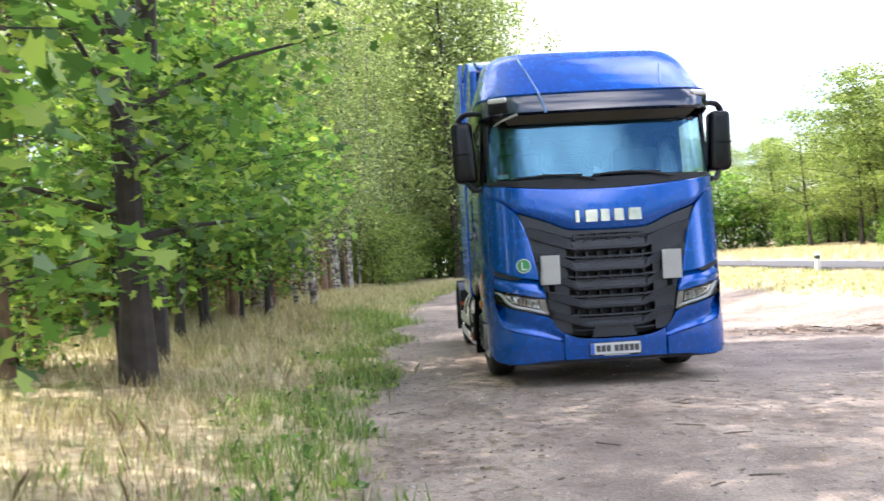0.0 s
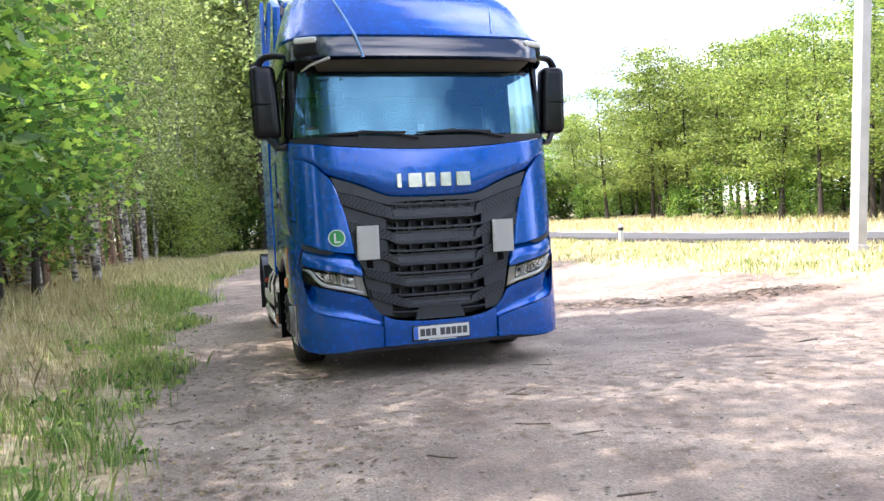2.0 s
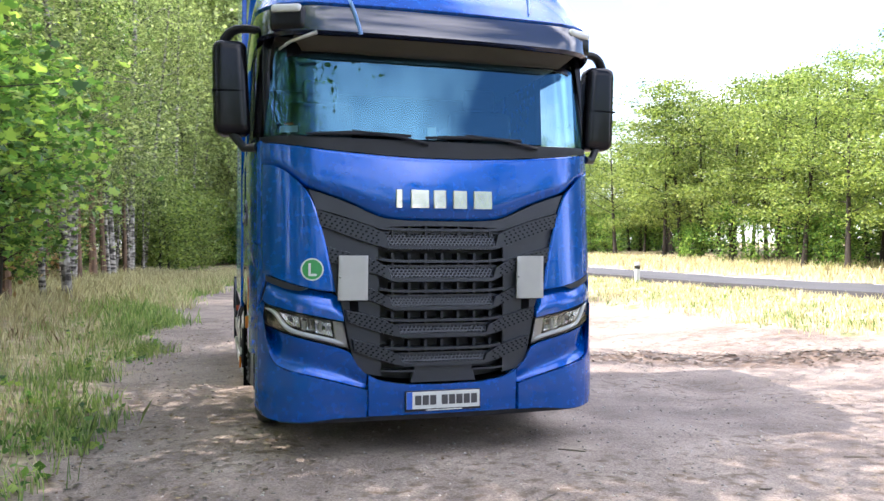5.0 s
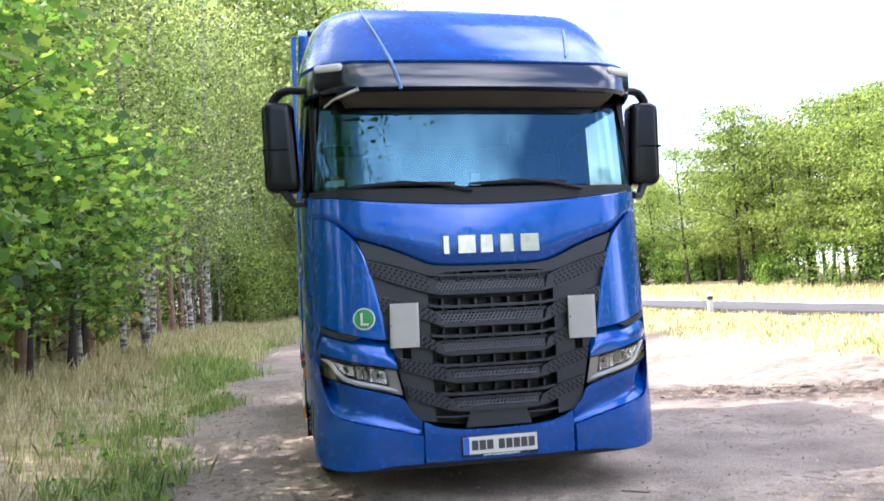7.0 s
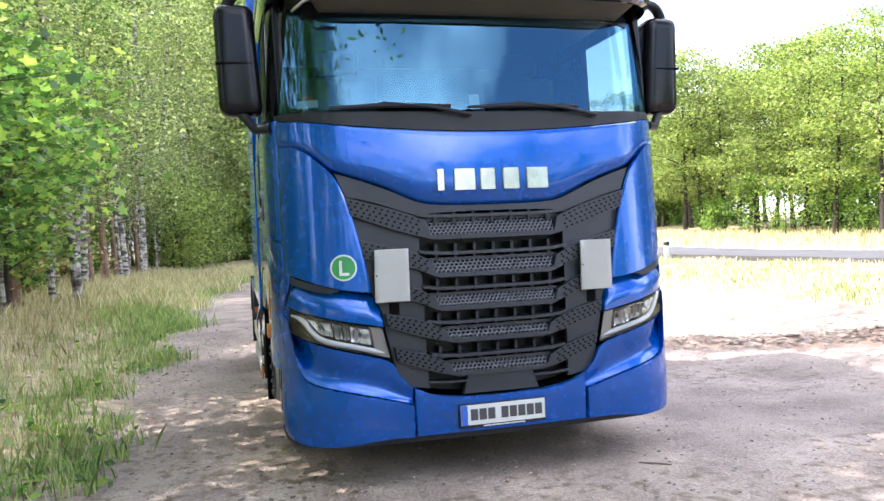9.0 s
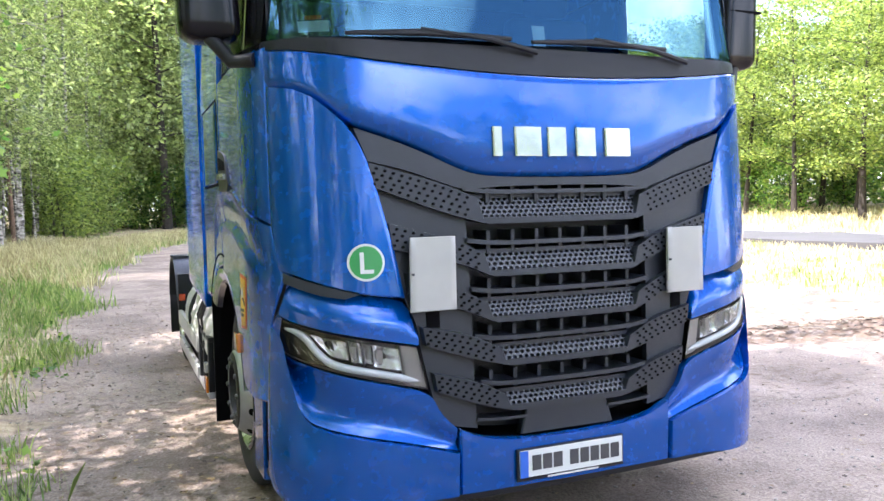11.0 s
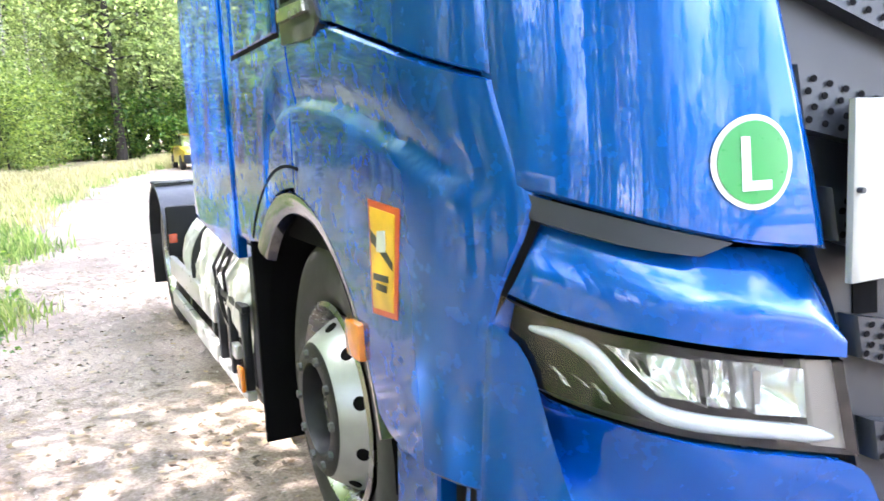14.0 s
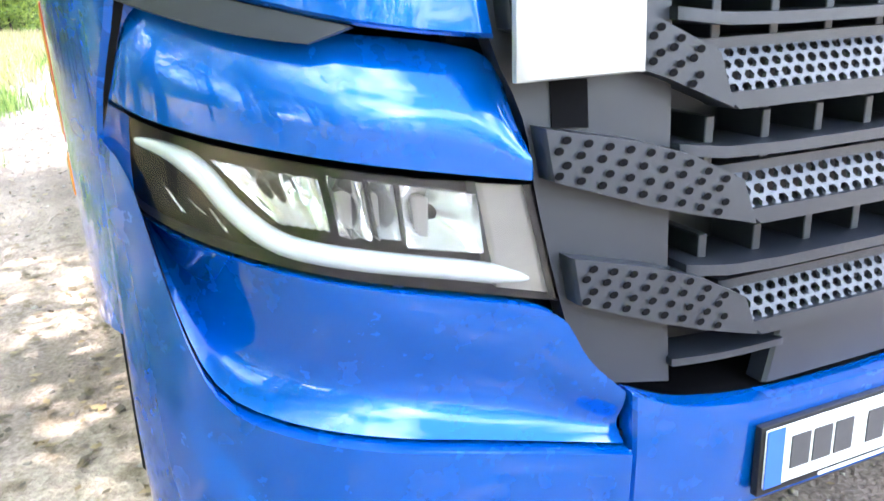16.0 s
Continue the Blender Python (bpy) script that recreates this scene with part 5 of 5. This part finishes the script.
# young birches, bare below, close together behind the verge
stems = [tree(141 + i, h, b, 1.2, r, LEAF_BIRCH, 16, 0.09, BIRCH, "birch", "thin young birch with white stem bare below", 14, 0.02, "weep", spread=0.30) for i, (h, b, r) in enumerate(((9, 3.6, 0.055), (8, 3.0, 0.045), (10, 4.2, 0.065)))]
for k in range(50):
    y = 3 + 36 * ((k * 0.618) % 1.0)
    plant(stems, wood_edge(y) - 0.3 - 4.5 * rng.uniform() ** 1.2, y, rng.uniform(0.8, 1.15))
# slender bare-stemmed pines between them
PINE = plain("reddish_pine_bark", (0.17, 0.105, 0.07), 0.9, 0, 0.4, 4.0, bump=1.0, bscale=20)
LP = "slender young pine with bare reddish stem"
pines = [tree(101 + i, h, b, 1.3, r, LEAF_MAPLE, 16, 0.10, PINE, "pine", LP, 14, 0.015, spread=0.3) for i, (h, b, r) in enumerate(((10, 5.5, 0.085), (9, 4.5, 0.06), (11, 6.0, 0.10)))]
for k in range(36):
    y = -6 + 42 * ((k * 0.618) % 1.0)
    plant(pines, wood_edge(y) - 0.6 - 8 * rng.uniform() ** 1.3, y, rng.uniform(0.75, 1.1))
# the wood beside and behind the start of the walk
for k in range(9):
    y = -23 + 13 * k / 8
    plant(birches if k % 2 else maples, wood_edge(y) - 0.5 - 3 * rng.uniform(), y, rng.uniform(0.9, 1.1))
# withered bushes among the stems
LEAF_DRY = leaf_material("withered_leaves", (0.14, 0.08, 0.045), (0.30, 0.18, 0.10), (0.48, 0.33, 0.20), 0.4)
dry = [tree(121 + i, h, 0.2, 1.2, 0.03, LEAF_DRY, 9, 0.11, BARK, "withered_bush", "withered bush with reddish-brown leaves among stems", 16, 0.05, spread=0.24) for i, h in enumerate((3.6, 2.8))]
for k in range(12):
    y = 6 + 24 * k / 11
    plant(dry, wood_edge(y) - 1.5 - 4 * rng.uniform(), y, rng.uniform(0.8, 1.3))
# tall wood behind, and round the far bend; haze is in the leaf colour
tall = [tree(91 + i, h, b, w, r, LEAF_HAZE, 32, 0.19, BARK, "birch", "tall birch with grey stem and leaves paled for haze", 32, 0.02, "weep", spread=0.75) for i, (h, b, w, r) in enumerate(((24, 3.0, 3.6, 0.20), (21, 2.0, 3.8, 0.18)))]
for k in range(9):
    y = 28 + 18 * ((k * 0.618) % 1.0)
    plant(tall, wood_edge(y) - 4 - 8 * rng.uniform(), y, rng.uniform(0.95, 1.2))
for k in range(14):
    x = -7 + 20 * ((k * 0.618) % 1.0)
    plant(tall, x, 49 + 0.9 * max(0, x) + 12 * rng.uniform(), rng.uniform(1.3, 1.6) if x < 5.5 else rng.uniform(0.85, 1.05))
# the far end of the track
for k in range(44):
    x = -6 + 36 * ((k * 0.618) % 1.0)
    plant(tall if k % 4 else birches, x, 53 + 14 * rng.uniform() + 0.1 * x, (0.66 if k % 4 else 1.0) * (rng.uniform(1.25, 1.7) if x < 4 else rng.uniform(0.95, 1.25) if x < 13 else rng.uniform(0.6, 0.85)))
for k in range(34):
    x = -4 + 32 * k / 33
    plant(bushes, x, 51 + rng.uniform(0, 3), rng.uniform(1.1, 2.0))
# bushes in a lighter yellow-green that puts sunlight into their colour
sunlit_bushes = [tree(45 + i, h, 0.15, w, 0.03, LEAF_ACACIA, 14, 0.13, BARK, "hazel_bush", "hazel bush by the bend with sunlight in its yellow-green leaf colour", 16, 0.05, spread=0.26) for i, (h, w) in enumerate(((4.2, 1.5), (3.0, 1.3)))]
for k in range(16):
    y = 34 + 16 * k / 15
    plant(sunlit_bushes, wood_edge(y) + 0.3 - 2.2 * rng.uniform(), y, rng.uniform(0.7, 1.4))
# trees behind the walk
for k in range(11):
    plant(maples, -9 + 26 * k / 10 + rng.uniform(-0.8, 0.8), -20 - 6 * rng.uniform(), rng.uniform(0.6, 0.95))
for k in range(14):
    plant(bushes, -9 + 26 * k / 13, -17 - 3 * rng.uniform(), rng.uniform(0.9, 1.5))


# robinias beyond the road
def robinia_edge(y):
    return float(np.interp(y, [-10, 14, 20, 33, 62], [14.8, 15.2, 17.6, 20.5, 25]))


def canopy(y):
    """How tall the trees stand, in metres, along the wood beyond the road."""
    return float(np.interp(y, [-10, 14, 20, 26, 30, 42, 47, 62], [7.6, 7.6, 7.9, 8.6, 9.7, 9.7, 8.3, 8.8]))


turns = itertools.count()


def robinia(x, y, share=1.0):
    """Stands a robinia of the height usual at its place."""
    i = next(turns) % 3
    return plant(robinias[i:i + 1], x, y, share * canopy(y) / (11, 9.5, 12.5)[i])


# single trees in front, some in clusters, then thinner rows behind
for x, y, sc in ((23.3, 41.2, 0.98), (21.3, 30.6, 1.0), (22.1, 29.6, 0.94), (21.0, 31.5, 0.9), (20.6, 25.2, 1.0), (21.6, 24.2, 0.95), (20.1, 21.6, 1.0), (19.2, 19.0, 0.96), (18.5, 16.2, 1.0), (17.4, 12.8, 1.0), (24.8, 48.5, 1.0), (26.6, 55.0, 1.0)):
    robinia(x, y, sc)
for k in range(14):
    y = -8 + 20 * k / 13
    robinia(robinia_edge(y) + 1 + rng.uniform(0, 4), y, rng.uniform(0.85, 1.0))
for k in range(19):
    y = 13 + 48 * k / 18 + rng.uniform(-0.8, 0.8)
    robinia(robinia_edge(y) + 4.5 + rng.uniform(0, 2), y, rng.uniform(0.88, 1.05))
for k in range(25):
    y = -8 + 72 * k / 24 + rng.uniform(-0.8, 0.8)
    robinia(robinia_edge(y) + 9 + rng.uniform(0, 3), y, rng.uniform(0.9, 1.12))
for k in range(64):
    y = -6 + 68 * k / 63
    if not 33 < y < 39.5:
        plant(bushes, robinia_edge(y) + rng.uniform(6, 11), y + rng.uniform(-1, 1), rng.uniform(0.9, 1.6))
for x, y, sc in ((21.2, 29.2, 0.75), (21.6, 30.2, 0.6), (20.2, 24.6, 0.8), (19.8, 22.6, 0.65), (20.3, 20.6, 0.9), (19.6, 18.2, 0.8), (18.9, 17.0, 0.6), (24.6, 44.0, 0.9), (24.0, 46.2, 0.8)):
    plant(bushes, x, y, sc)

# ---- road beyond the verge ----
ASPHALT = plain("worn_asphalt", (0.062, 0.061, 0.064), 0.85, 0, 0.2, 1.2, bump=0.5, bscale=60)
LINE = plain("white_road_paint", (0.42, 0.42, 0.41), 0.7, 0, 0.2, 3.0)


def ribbon(name, x0, x1, lift, mat, y0=-60, y1=120, n=120):
    bm = bmesh.new()
    prev = None
    for y in np.linspace(y0, y1, n):
        c = 0.0009 * max(0, y - 25) ** 2
        za, zb = float(height(x0, y)), float(height(x1, y))
        z = max(za, zb) + lift
        row = [bm.verts.new(v) for v in ((x0 + c, y, z - 0.25), (x0 + c, y, z), (x1 + c, y, z), (x1 + c, y, z - 0.25))]
        if prev:
            for q in range(3):
                bm.faces.new((prev[q], prev[q + 1], row[q + 1], row[q]))
        prev = row
    return part(name, bm, mat, None, smooth=False)


tagged(ribbon("road", 9.8, 12.9, 0.03, ASPHALT), "grey asphalt road with white edge lines", "road", kind="structure")
tagged(ribbon("road_marking", 9.95, 10.06, 0.036, LINE), "white painted edge line on the road", "road marking", kind="structure")
tagged(ribbon("road_marking", 12.62, 12.73, 0.038, LINE), "white painted edge line on the road", "road marking", kind="structure")

# ---- grass ----
def blade_material(name, lo, mid, hi):
    return leaf_material(name, lo, mid, hi, 0.35)


STRAW = blade_material("dry_grass", (0.18, 0.13, 0.08), (0.36, 0.28, 0.17), (0.56, 0.48, 0.33))
GREENGRASS = blade_material("green_grass", (0.07, 0.13, 0.035), (0.17, 0.26, 0.075), (0.34, 0.38, 0.16))


def blades(seed, xy, tall, wide):
    r = np.random.default_rng(seed)
    k = len(xy)
    z = height(xy[:, 0], xy[:, 1])
    base = np.stack([xy[:, 0], xy[:, 1], z - 0.01], -1)
    a = r.uniform(0, 2 * math.pi, k)
    side = np.stack([np.cos(a), np.sin(a), 0 * a], -1) * (wide * r.uniform(0.6, 1.3, k))[:, None]
    h = tall * r.uniform(0.4, 1.25, k)
    b = r.uniform(0, 2 * math.pi, k)
    bend = np.stack([np.cos(b), np.sin(b), 0 * b], -1) * (h * r.uniform(0.1, 0.55, k))[:, None]
    up = np.stack([0 * h, 0 * h, h], -1)
    v = np.stack([base - side, base + side, base + side * 0.7 + up * 0.55 + bend * 0.35, base + up * 0.95 + bend, base - side * 0.7 + up * 0.55 + bend * 0.35], 1).reshape(-1, 3)
    return fast_mesh("grass", v, np.arange(5 * k).reshape(-1, 5))


def clumps(seed, n, per, sampler, spread):
    r = np.random.default_rng(seed)
    c = sampler(r, n)
    return np.repeat(c, per, 0) + r.normal(size=(n * per, 2)) * spread


def track_edge(y):
    return -2.45 + np.minimum(0.0085 * np.clip(y - 12, 0, None) ** 2, 9) + 0.22 * np.sin(y * 1.3) + 0.12 * np.sin(y * 3.1 + 1)


def left_band(y0, y1, d0, d1, power=1.0):
    def f(r, n):
        y = r.uniform(y0, y1, n)
        return np.stack([track_edge(y) - d0 - (d1 - d0) * r.uniform(0, 1, n) ** power, y], -1)
    return f


def right_band(y0, y1, x0, x1):
    return lambda r, n: np.stack([r.uniform(x0, x1, n), r.uniform(y0, y1, n)], -1)


PALE = blade_material("pale_yellow_grass", (0.25, 0.215, 0.13), (0.44, 0.395, 0.25), (0.66, 0.62, 0.45))
for seed, n, per, smp, spr, tall, wide, mat, lab in (
    (1, 210, 32, left_band(-7, 14, 0.0, 0.8, 1.2), 0.11, 0.18, 0.005, GREENGRASS, "tufts of green grass along the track"),
    (2, 700, 20, left_band(-7, 22, 0.3, 3.4), 0.20, 0.19, 0.004, PALE, "dry straw-coloured grass on the verge"),
    (3, 60, 30, left_band(-5, 12, 0.5, 2.2), 0.16, 0.16, 0.005, GREENGRASS, "patchy green grass on the verge"),
    (9, 500, 18, left_band(-7, 20, 0.8, 3.4), 0.22, 0.24, 0.003, STRAW, "thin brown stalks on the verge"),
    (4, 900, 22, left_band(14, 52, 0.0, 3.6), 0.25, 0.34, 0.012, PALE, "tall dry grass beside the far track"),
    (5, 360, 20, left_band(10, 46, 0.0, 1.6), 0.25, 0.24, 0.012, GREENGRASS, "green grass beside the far track"),
    (10, 620, 22, left_band(1, 34, 2.4, 6.0), 0.26, 0.30, 0.006, PALE, "tall pale grass among the first stems"),
    (6, 1500, 16, right_band(-3, 40, 6.9, 9.7), 0.22, 0.12, 0.010, PALE, "yellow grass strip before the road"),
    (7, 380, 16, right_band(-3, 40, 7.0, 9.7), 0.25, 0.13, 0.010, GREENGRASS, "green weeds in the strip before the road"),
    (8, 1100, 14, right_band(-4, 60, 13.1, 22.0), 0.35, 0.26, 0.016, PALE, "dry grass at the foot of the robinias"),
):
    g = tagged(put("grass", blades(seed, clumps(seed, n, per, smp, spr), tall, wide), mat), lab, "grass", kind="stuff")


def weed_leaves():
    """Broad-leaved weeds at the track's edge."""
    r = np.random.default_rng(8)
    c = left_band(-6, 12, -0.1, 1.0)(r, 70)
    ends = [(x, y, float(height(x, y)) + 0.06) for x, y in c]
    v, f = leaf_cloud(r, ends, 0.07, 14, 0.07, 0.5)
    return fast_mesh("weeds", v, f)


tagged(put("weeds", weed_leaves(), LEAF_MAPLE), "low broad-leaved weeds at the track's edge", "weeds", kind="stuff")


# ---- small things on the ground ----
def pebbles(seed, n, sampler, size):
    r = np.random.default_rng(seed)
    xy = sampler(r, n)
    z = height(xy[:, 0], xy[:, 1])
    s = size * r.uniform(0.4, 1.6, n) ** 1.5
    octa = np.array([(1, 0, 0), (0, 1, 0), (-1, 0, 0), (0, -1, 0), (0, 0, 0.7), (0, 0, -0.5)])
    v = (np.stack([xy[:, 0], xy[:, 1], z], -1)[:, None] + octa[None] * s[:, None, None] * r.uniform(0.6, 1.3, (n, 6, 3))).reshape(-1, 3)
    t = np.array([(0, 1, 4), (1, 2, 4), (2, 3, 4), (3, 0, 4), (1, 0, 5), (2, 1, 5), (3, 2, 5), (0, 3, 5)])
    return fast_mesh("pebbles", v, (np.arange(n)[:, None, None] * 6 + t[None]).reshape(-1, 3))


STONE = leaf_material("loose_stone", (0.16, 0.14, 0.12), (0.32, 0.28, 0.24), (0.55, 0.50, 0.44), 0.0)
tagged(put("pebbles", pebbles(3, 9000, right_band(-6.5, 9, -2.6, 6), 0.008), STONE), "small loose stones on the sandy track", "stones", kind="stuff")


def litter(seed, n, sampler, size):
    r = np.random.default_rng(seed)
    xy = sampler(r, n)
    c = np.stack([xy[:, 0], xy[:, 1], height(xy[:, 0], xy[:, 1]) + 0.006], -1)
    v, f = leaf_cloud(r, c, 0.004, 1, size, 0.2)
    c4 = np.repeat(c, 4, 0)
    v[:, 2] = c4[:, 2] + (v[:, 2] - c4[:, 2]) * 0.25 + 0.006
    return fast_mesh("leaf_litter", v, f)


DEADLEAF = leaf_material("fallen_leaves", (0.05, 0.035, 0.02), (0.14, 0.09, 0.05), (0.34, 0.25, 0.13), 0.1)
tagged(put("leaf_litter", litter(4, 5200, right_band(-6.5, 10, -6.5, 6), 0.035), DEADLEAF), "brown fallen leaves scattered on the ground", "leaves", kind="stuff")
tagged(put("leaf_litter", litter(24, 3200, left_band(-3, 11, -1.5, 0.4), 0.042), DEADLEAF), "brown leaves gathered along the shady track edge", "leaves", kind="stuff")


def ridge_band(r, n):
    x = r.uniform(3.0, 6.4, n)
    return np.stack([x, 6.1 - 0.55 * x + r.normal(size=n) * 0.3], -1)


CHIPS = leaf_material("dark_bark_chips", (0.03, 0.022, 0.016), (0.09, 0.065, 0.045), (0.26, 0.20, 0.14), 0.0)
tagged(put("bark_chips", litter(14, 1300, ridge_band, 0.06), CHIPS), "dark bark and twig debris heaped on the sand", "debris", kind="stuff")
STICK = plain("grey_dead_wood", (0.13, 0.105, 0.08), 0.9, 0, 0.3, 20.0)
sr = np.random.default_rng(9)
SPOTS = [(-0.0, -2.03), (0.21, -2.39), (-0.73, -2.47), (-2.2, -0.83)] + [(3.2 + 3.0 * sr.uniform(), 0) for _ in range(26)] + [(sr.uniform(-2, 4), sr.uniform(-4.5, 1)) for _ in range(14)]
for k, (x, y) in enumerate(SPOTS):
    if 4 <= k < 30:
        y = 6.1 - 0.55 * x + sr.uniform(-0.5, 0.5)
    ln, a = sr.uniform(0.04, 0.26), sr.uniform(-0.8, 0.8)
    pts = []
    for q in range(4):
        px, py = x + ln * (q / 3 - 0.5) * math.cos(a), y + ln * (q / 3 - 0.5) * math.sin(a) + sr.uniform(-0.01, 0.01)
        pts.append((px, py, float(height(px, py)) + 0.005))
    tagged(part("stick", tube(pts, [0.004, 0.007, 0.006, 0.003], 6), STICK), "short dry broken stick lying on sand", "stick", "sticks on the ground")

# ---- pole, marker, parked car ----
CONCRETE = plain("pale_concrete", (0.42, 0.41, 0.39), 0.85, 0, 0.15, 3.0, bump=0.5, bscale=60)
pole = thing("utility_pole", "pale concrete utility pole beside the road", "pole", at=(8.97, 4.68, float(height(8.97, 4.68)) - 0.05))
part("shaft", box((-0.10, -0.10, 0), (0.10, 0.10, 10.5), 0.02), CONCRETE, pole)
pole.rotation_euler = (0, radians(4.2), 0)
part("collar", box((-0.135, -0.115, 0), (0.135, 0.115, 0.18), 0.02), CONCRETE, pole)
mk = thing("marker_post", "small white roadside marker post with dark band", "post", at=(9.55, 14.2, float(height(9.55, 14.2))))
part("shaft", box((-0.06, -0.05, -0.05), (0.06, 0.05, 0.55), 0.015), PAPER, mk)
part("band", box((-0.063, -0.053, 0.36), (0.063, 0.053, 0.46), 0.008), INK, mk)

CARGLASS = plain("car_window_glass", (0.015, 0.017, 0.018), 0.06, 0, 0.1, 3.0, coat=1.0, coat_ior=2.0)
CARYEL = plain("yellow_car_paint", (0.62, 0.43, 0.025), 0.3, 0, 0.05, 3.0, coat=1.0)
car = thing("car", "yellow car with black bumper parked on the track", "car", at=(3.35, 32.0, float(height(3.35, 32.0))))


def car_shell(rows):
    """Rows of (y, half width, z low, z high) skinned with rounded corners."""
    bm, prev = bmesh.new(), None
    for y, w, z0, z1 in rows:
        sec = [(-w, z0), (-w * 1.0, z0 + (z1 - z0) * 0.55), (-w * 0.97, z1 - 0.05), (-w * 0.88, z1), (w * 0.88, z1), (w * 0.97, z1 - 0.05), (w, z0 + (z1 - z0) * 0.55), (w, z0)]
        ring = [bm.verts.new((x, y, z)) for x, z in sec]
        if prev:
            for q in range(8):
                bm.faces.new((prev[q], prev[(q + 1) % 8], ring[(q + 1) % 8], ring[q]))
        else:
            bm.faces.new(ring)
        prev = ring
    bm.faces.new(prev)
    return bm


part("body", car_shell([(0, 0.72, 0.45, 0.72), (0.06, 0.80, 0.38, 0.80), (0.5, 0.86, 0.32, 0.90), (1.1, 0.88, 0.30, 0.96), (2.6, 0.88, 0.30, 0.98), (3.7, 0.86, 0.32, 0.96), (4.0, 0.78, 0.40, 0.85)]), CARYEL, car)
part("cabin", car_shell([(1.0, 0.78, 0.94, 0.97), (1.65, 0.68, 0.94, 1.42), (2.1, 0.66, 0.94, 1.46), (3.0, 0.66, 0.94, 1.42), (3.7, 0.76, 0.94, 0.97)]), CARGLASS, car, "dark car windows")
part("car_roof", car_shell([(1.66, 0.62, 1.42, 1.45), (2.1, 0.62, 1.44, 1.485), (3.0, 0.60, 1.41, 1.44)]), CARYEL, car)
part("bumper", box((-0.84, -0.06, 0.26), (0.84, 0.12, 0.62), 0.05), BLACK, car)
part("car_plate", box((-0.26, -0.075, 0.40), (0.26, -0.06, 0.51), 0.004), PAPER, car)
part("bonnet_grille", box((-0.5, -0.03, 0.64), (0.5, 0.03, 0.72), 0.02), BLACK, car)
for s in (-1, 1):
    part("car_headlight", box((s * 0.64 - 0.13, -0.02, 0.64), (s * 0.64 + 0.13, 0.10, 0.77), 0.04), LENSGLASS, car)
    for y in (0.75, 3.25):
        cw = part("car_wheel", revolve([(-0.09, 0.20), (-0.10, 0.28), (-0.06, 0.31), (0.06, 0.31), (0.10, 0.28), (0.09, 0.20)], 28), RUBBER, car)
        cw.location = (s * 0.80, y, 0.31)
        part("car_rim", revolve([(s * 0.085, 0.20), (s * 0.075, 0.10), (s * 0.09, 0.0001)], 20), ALU, cw)
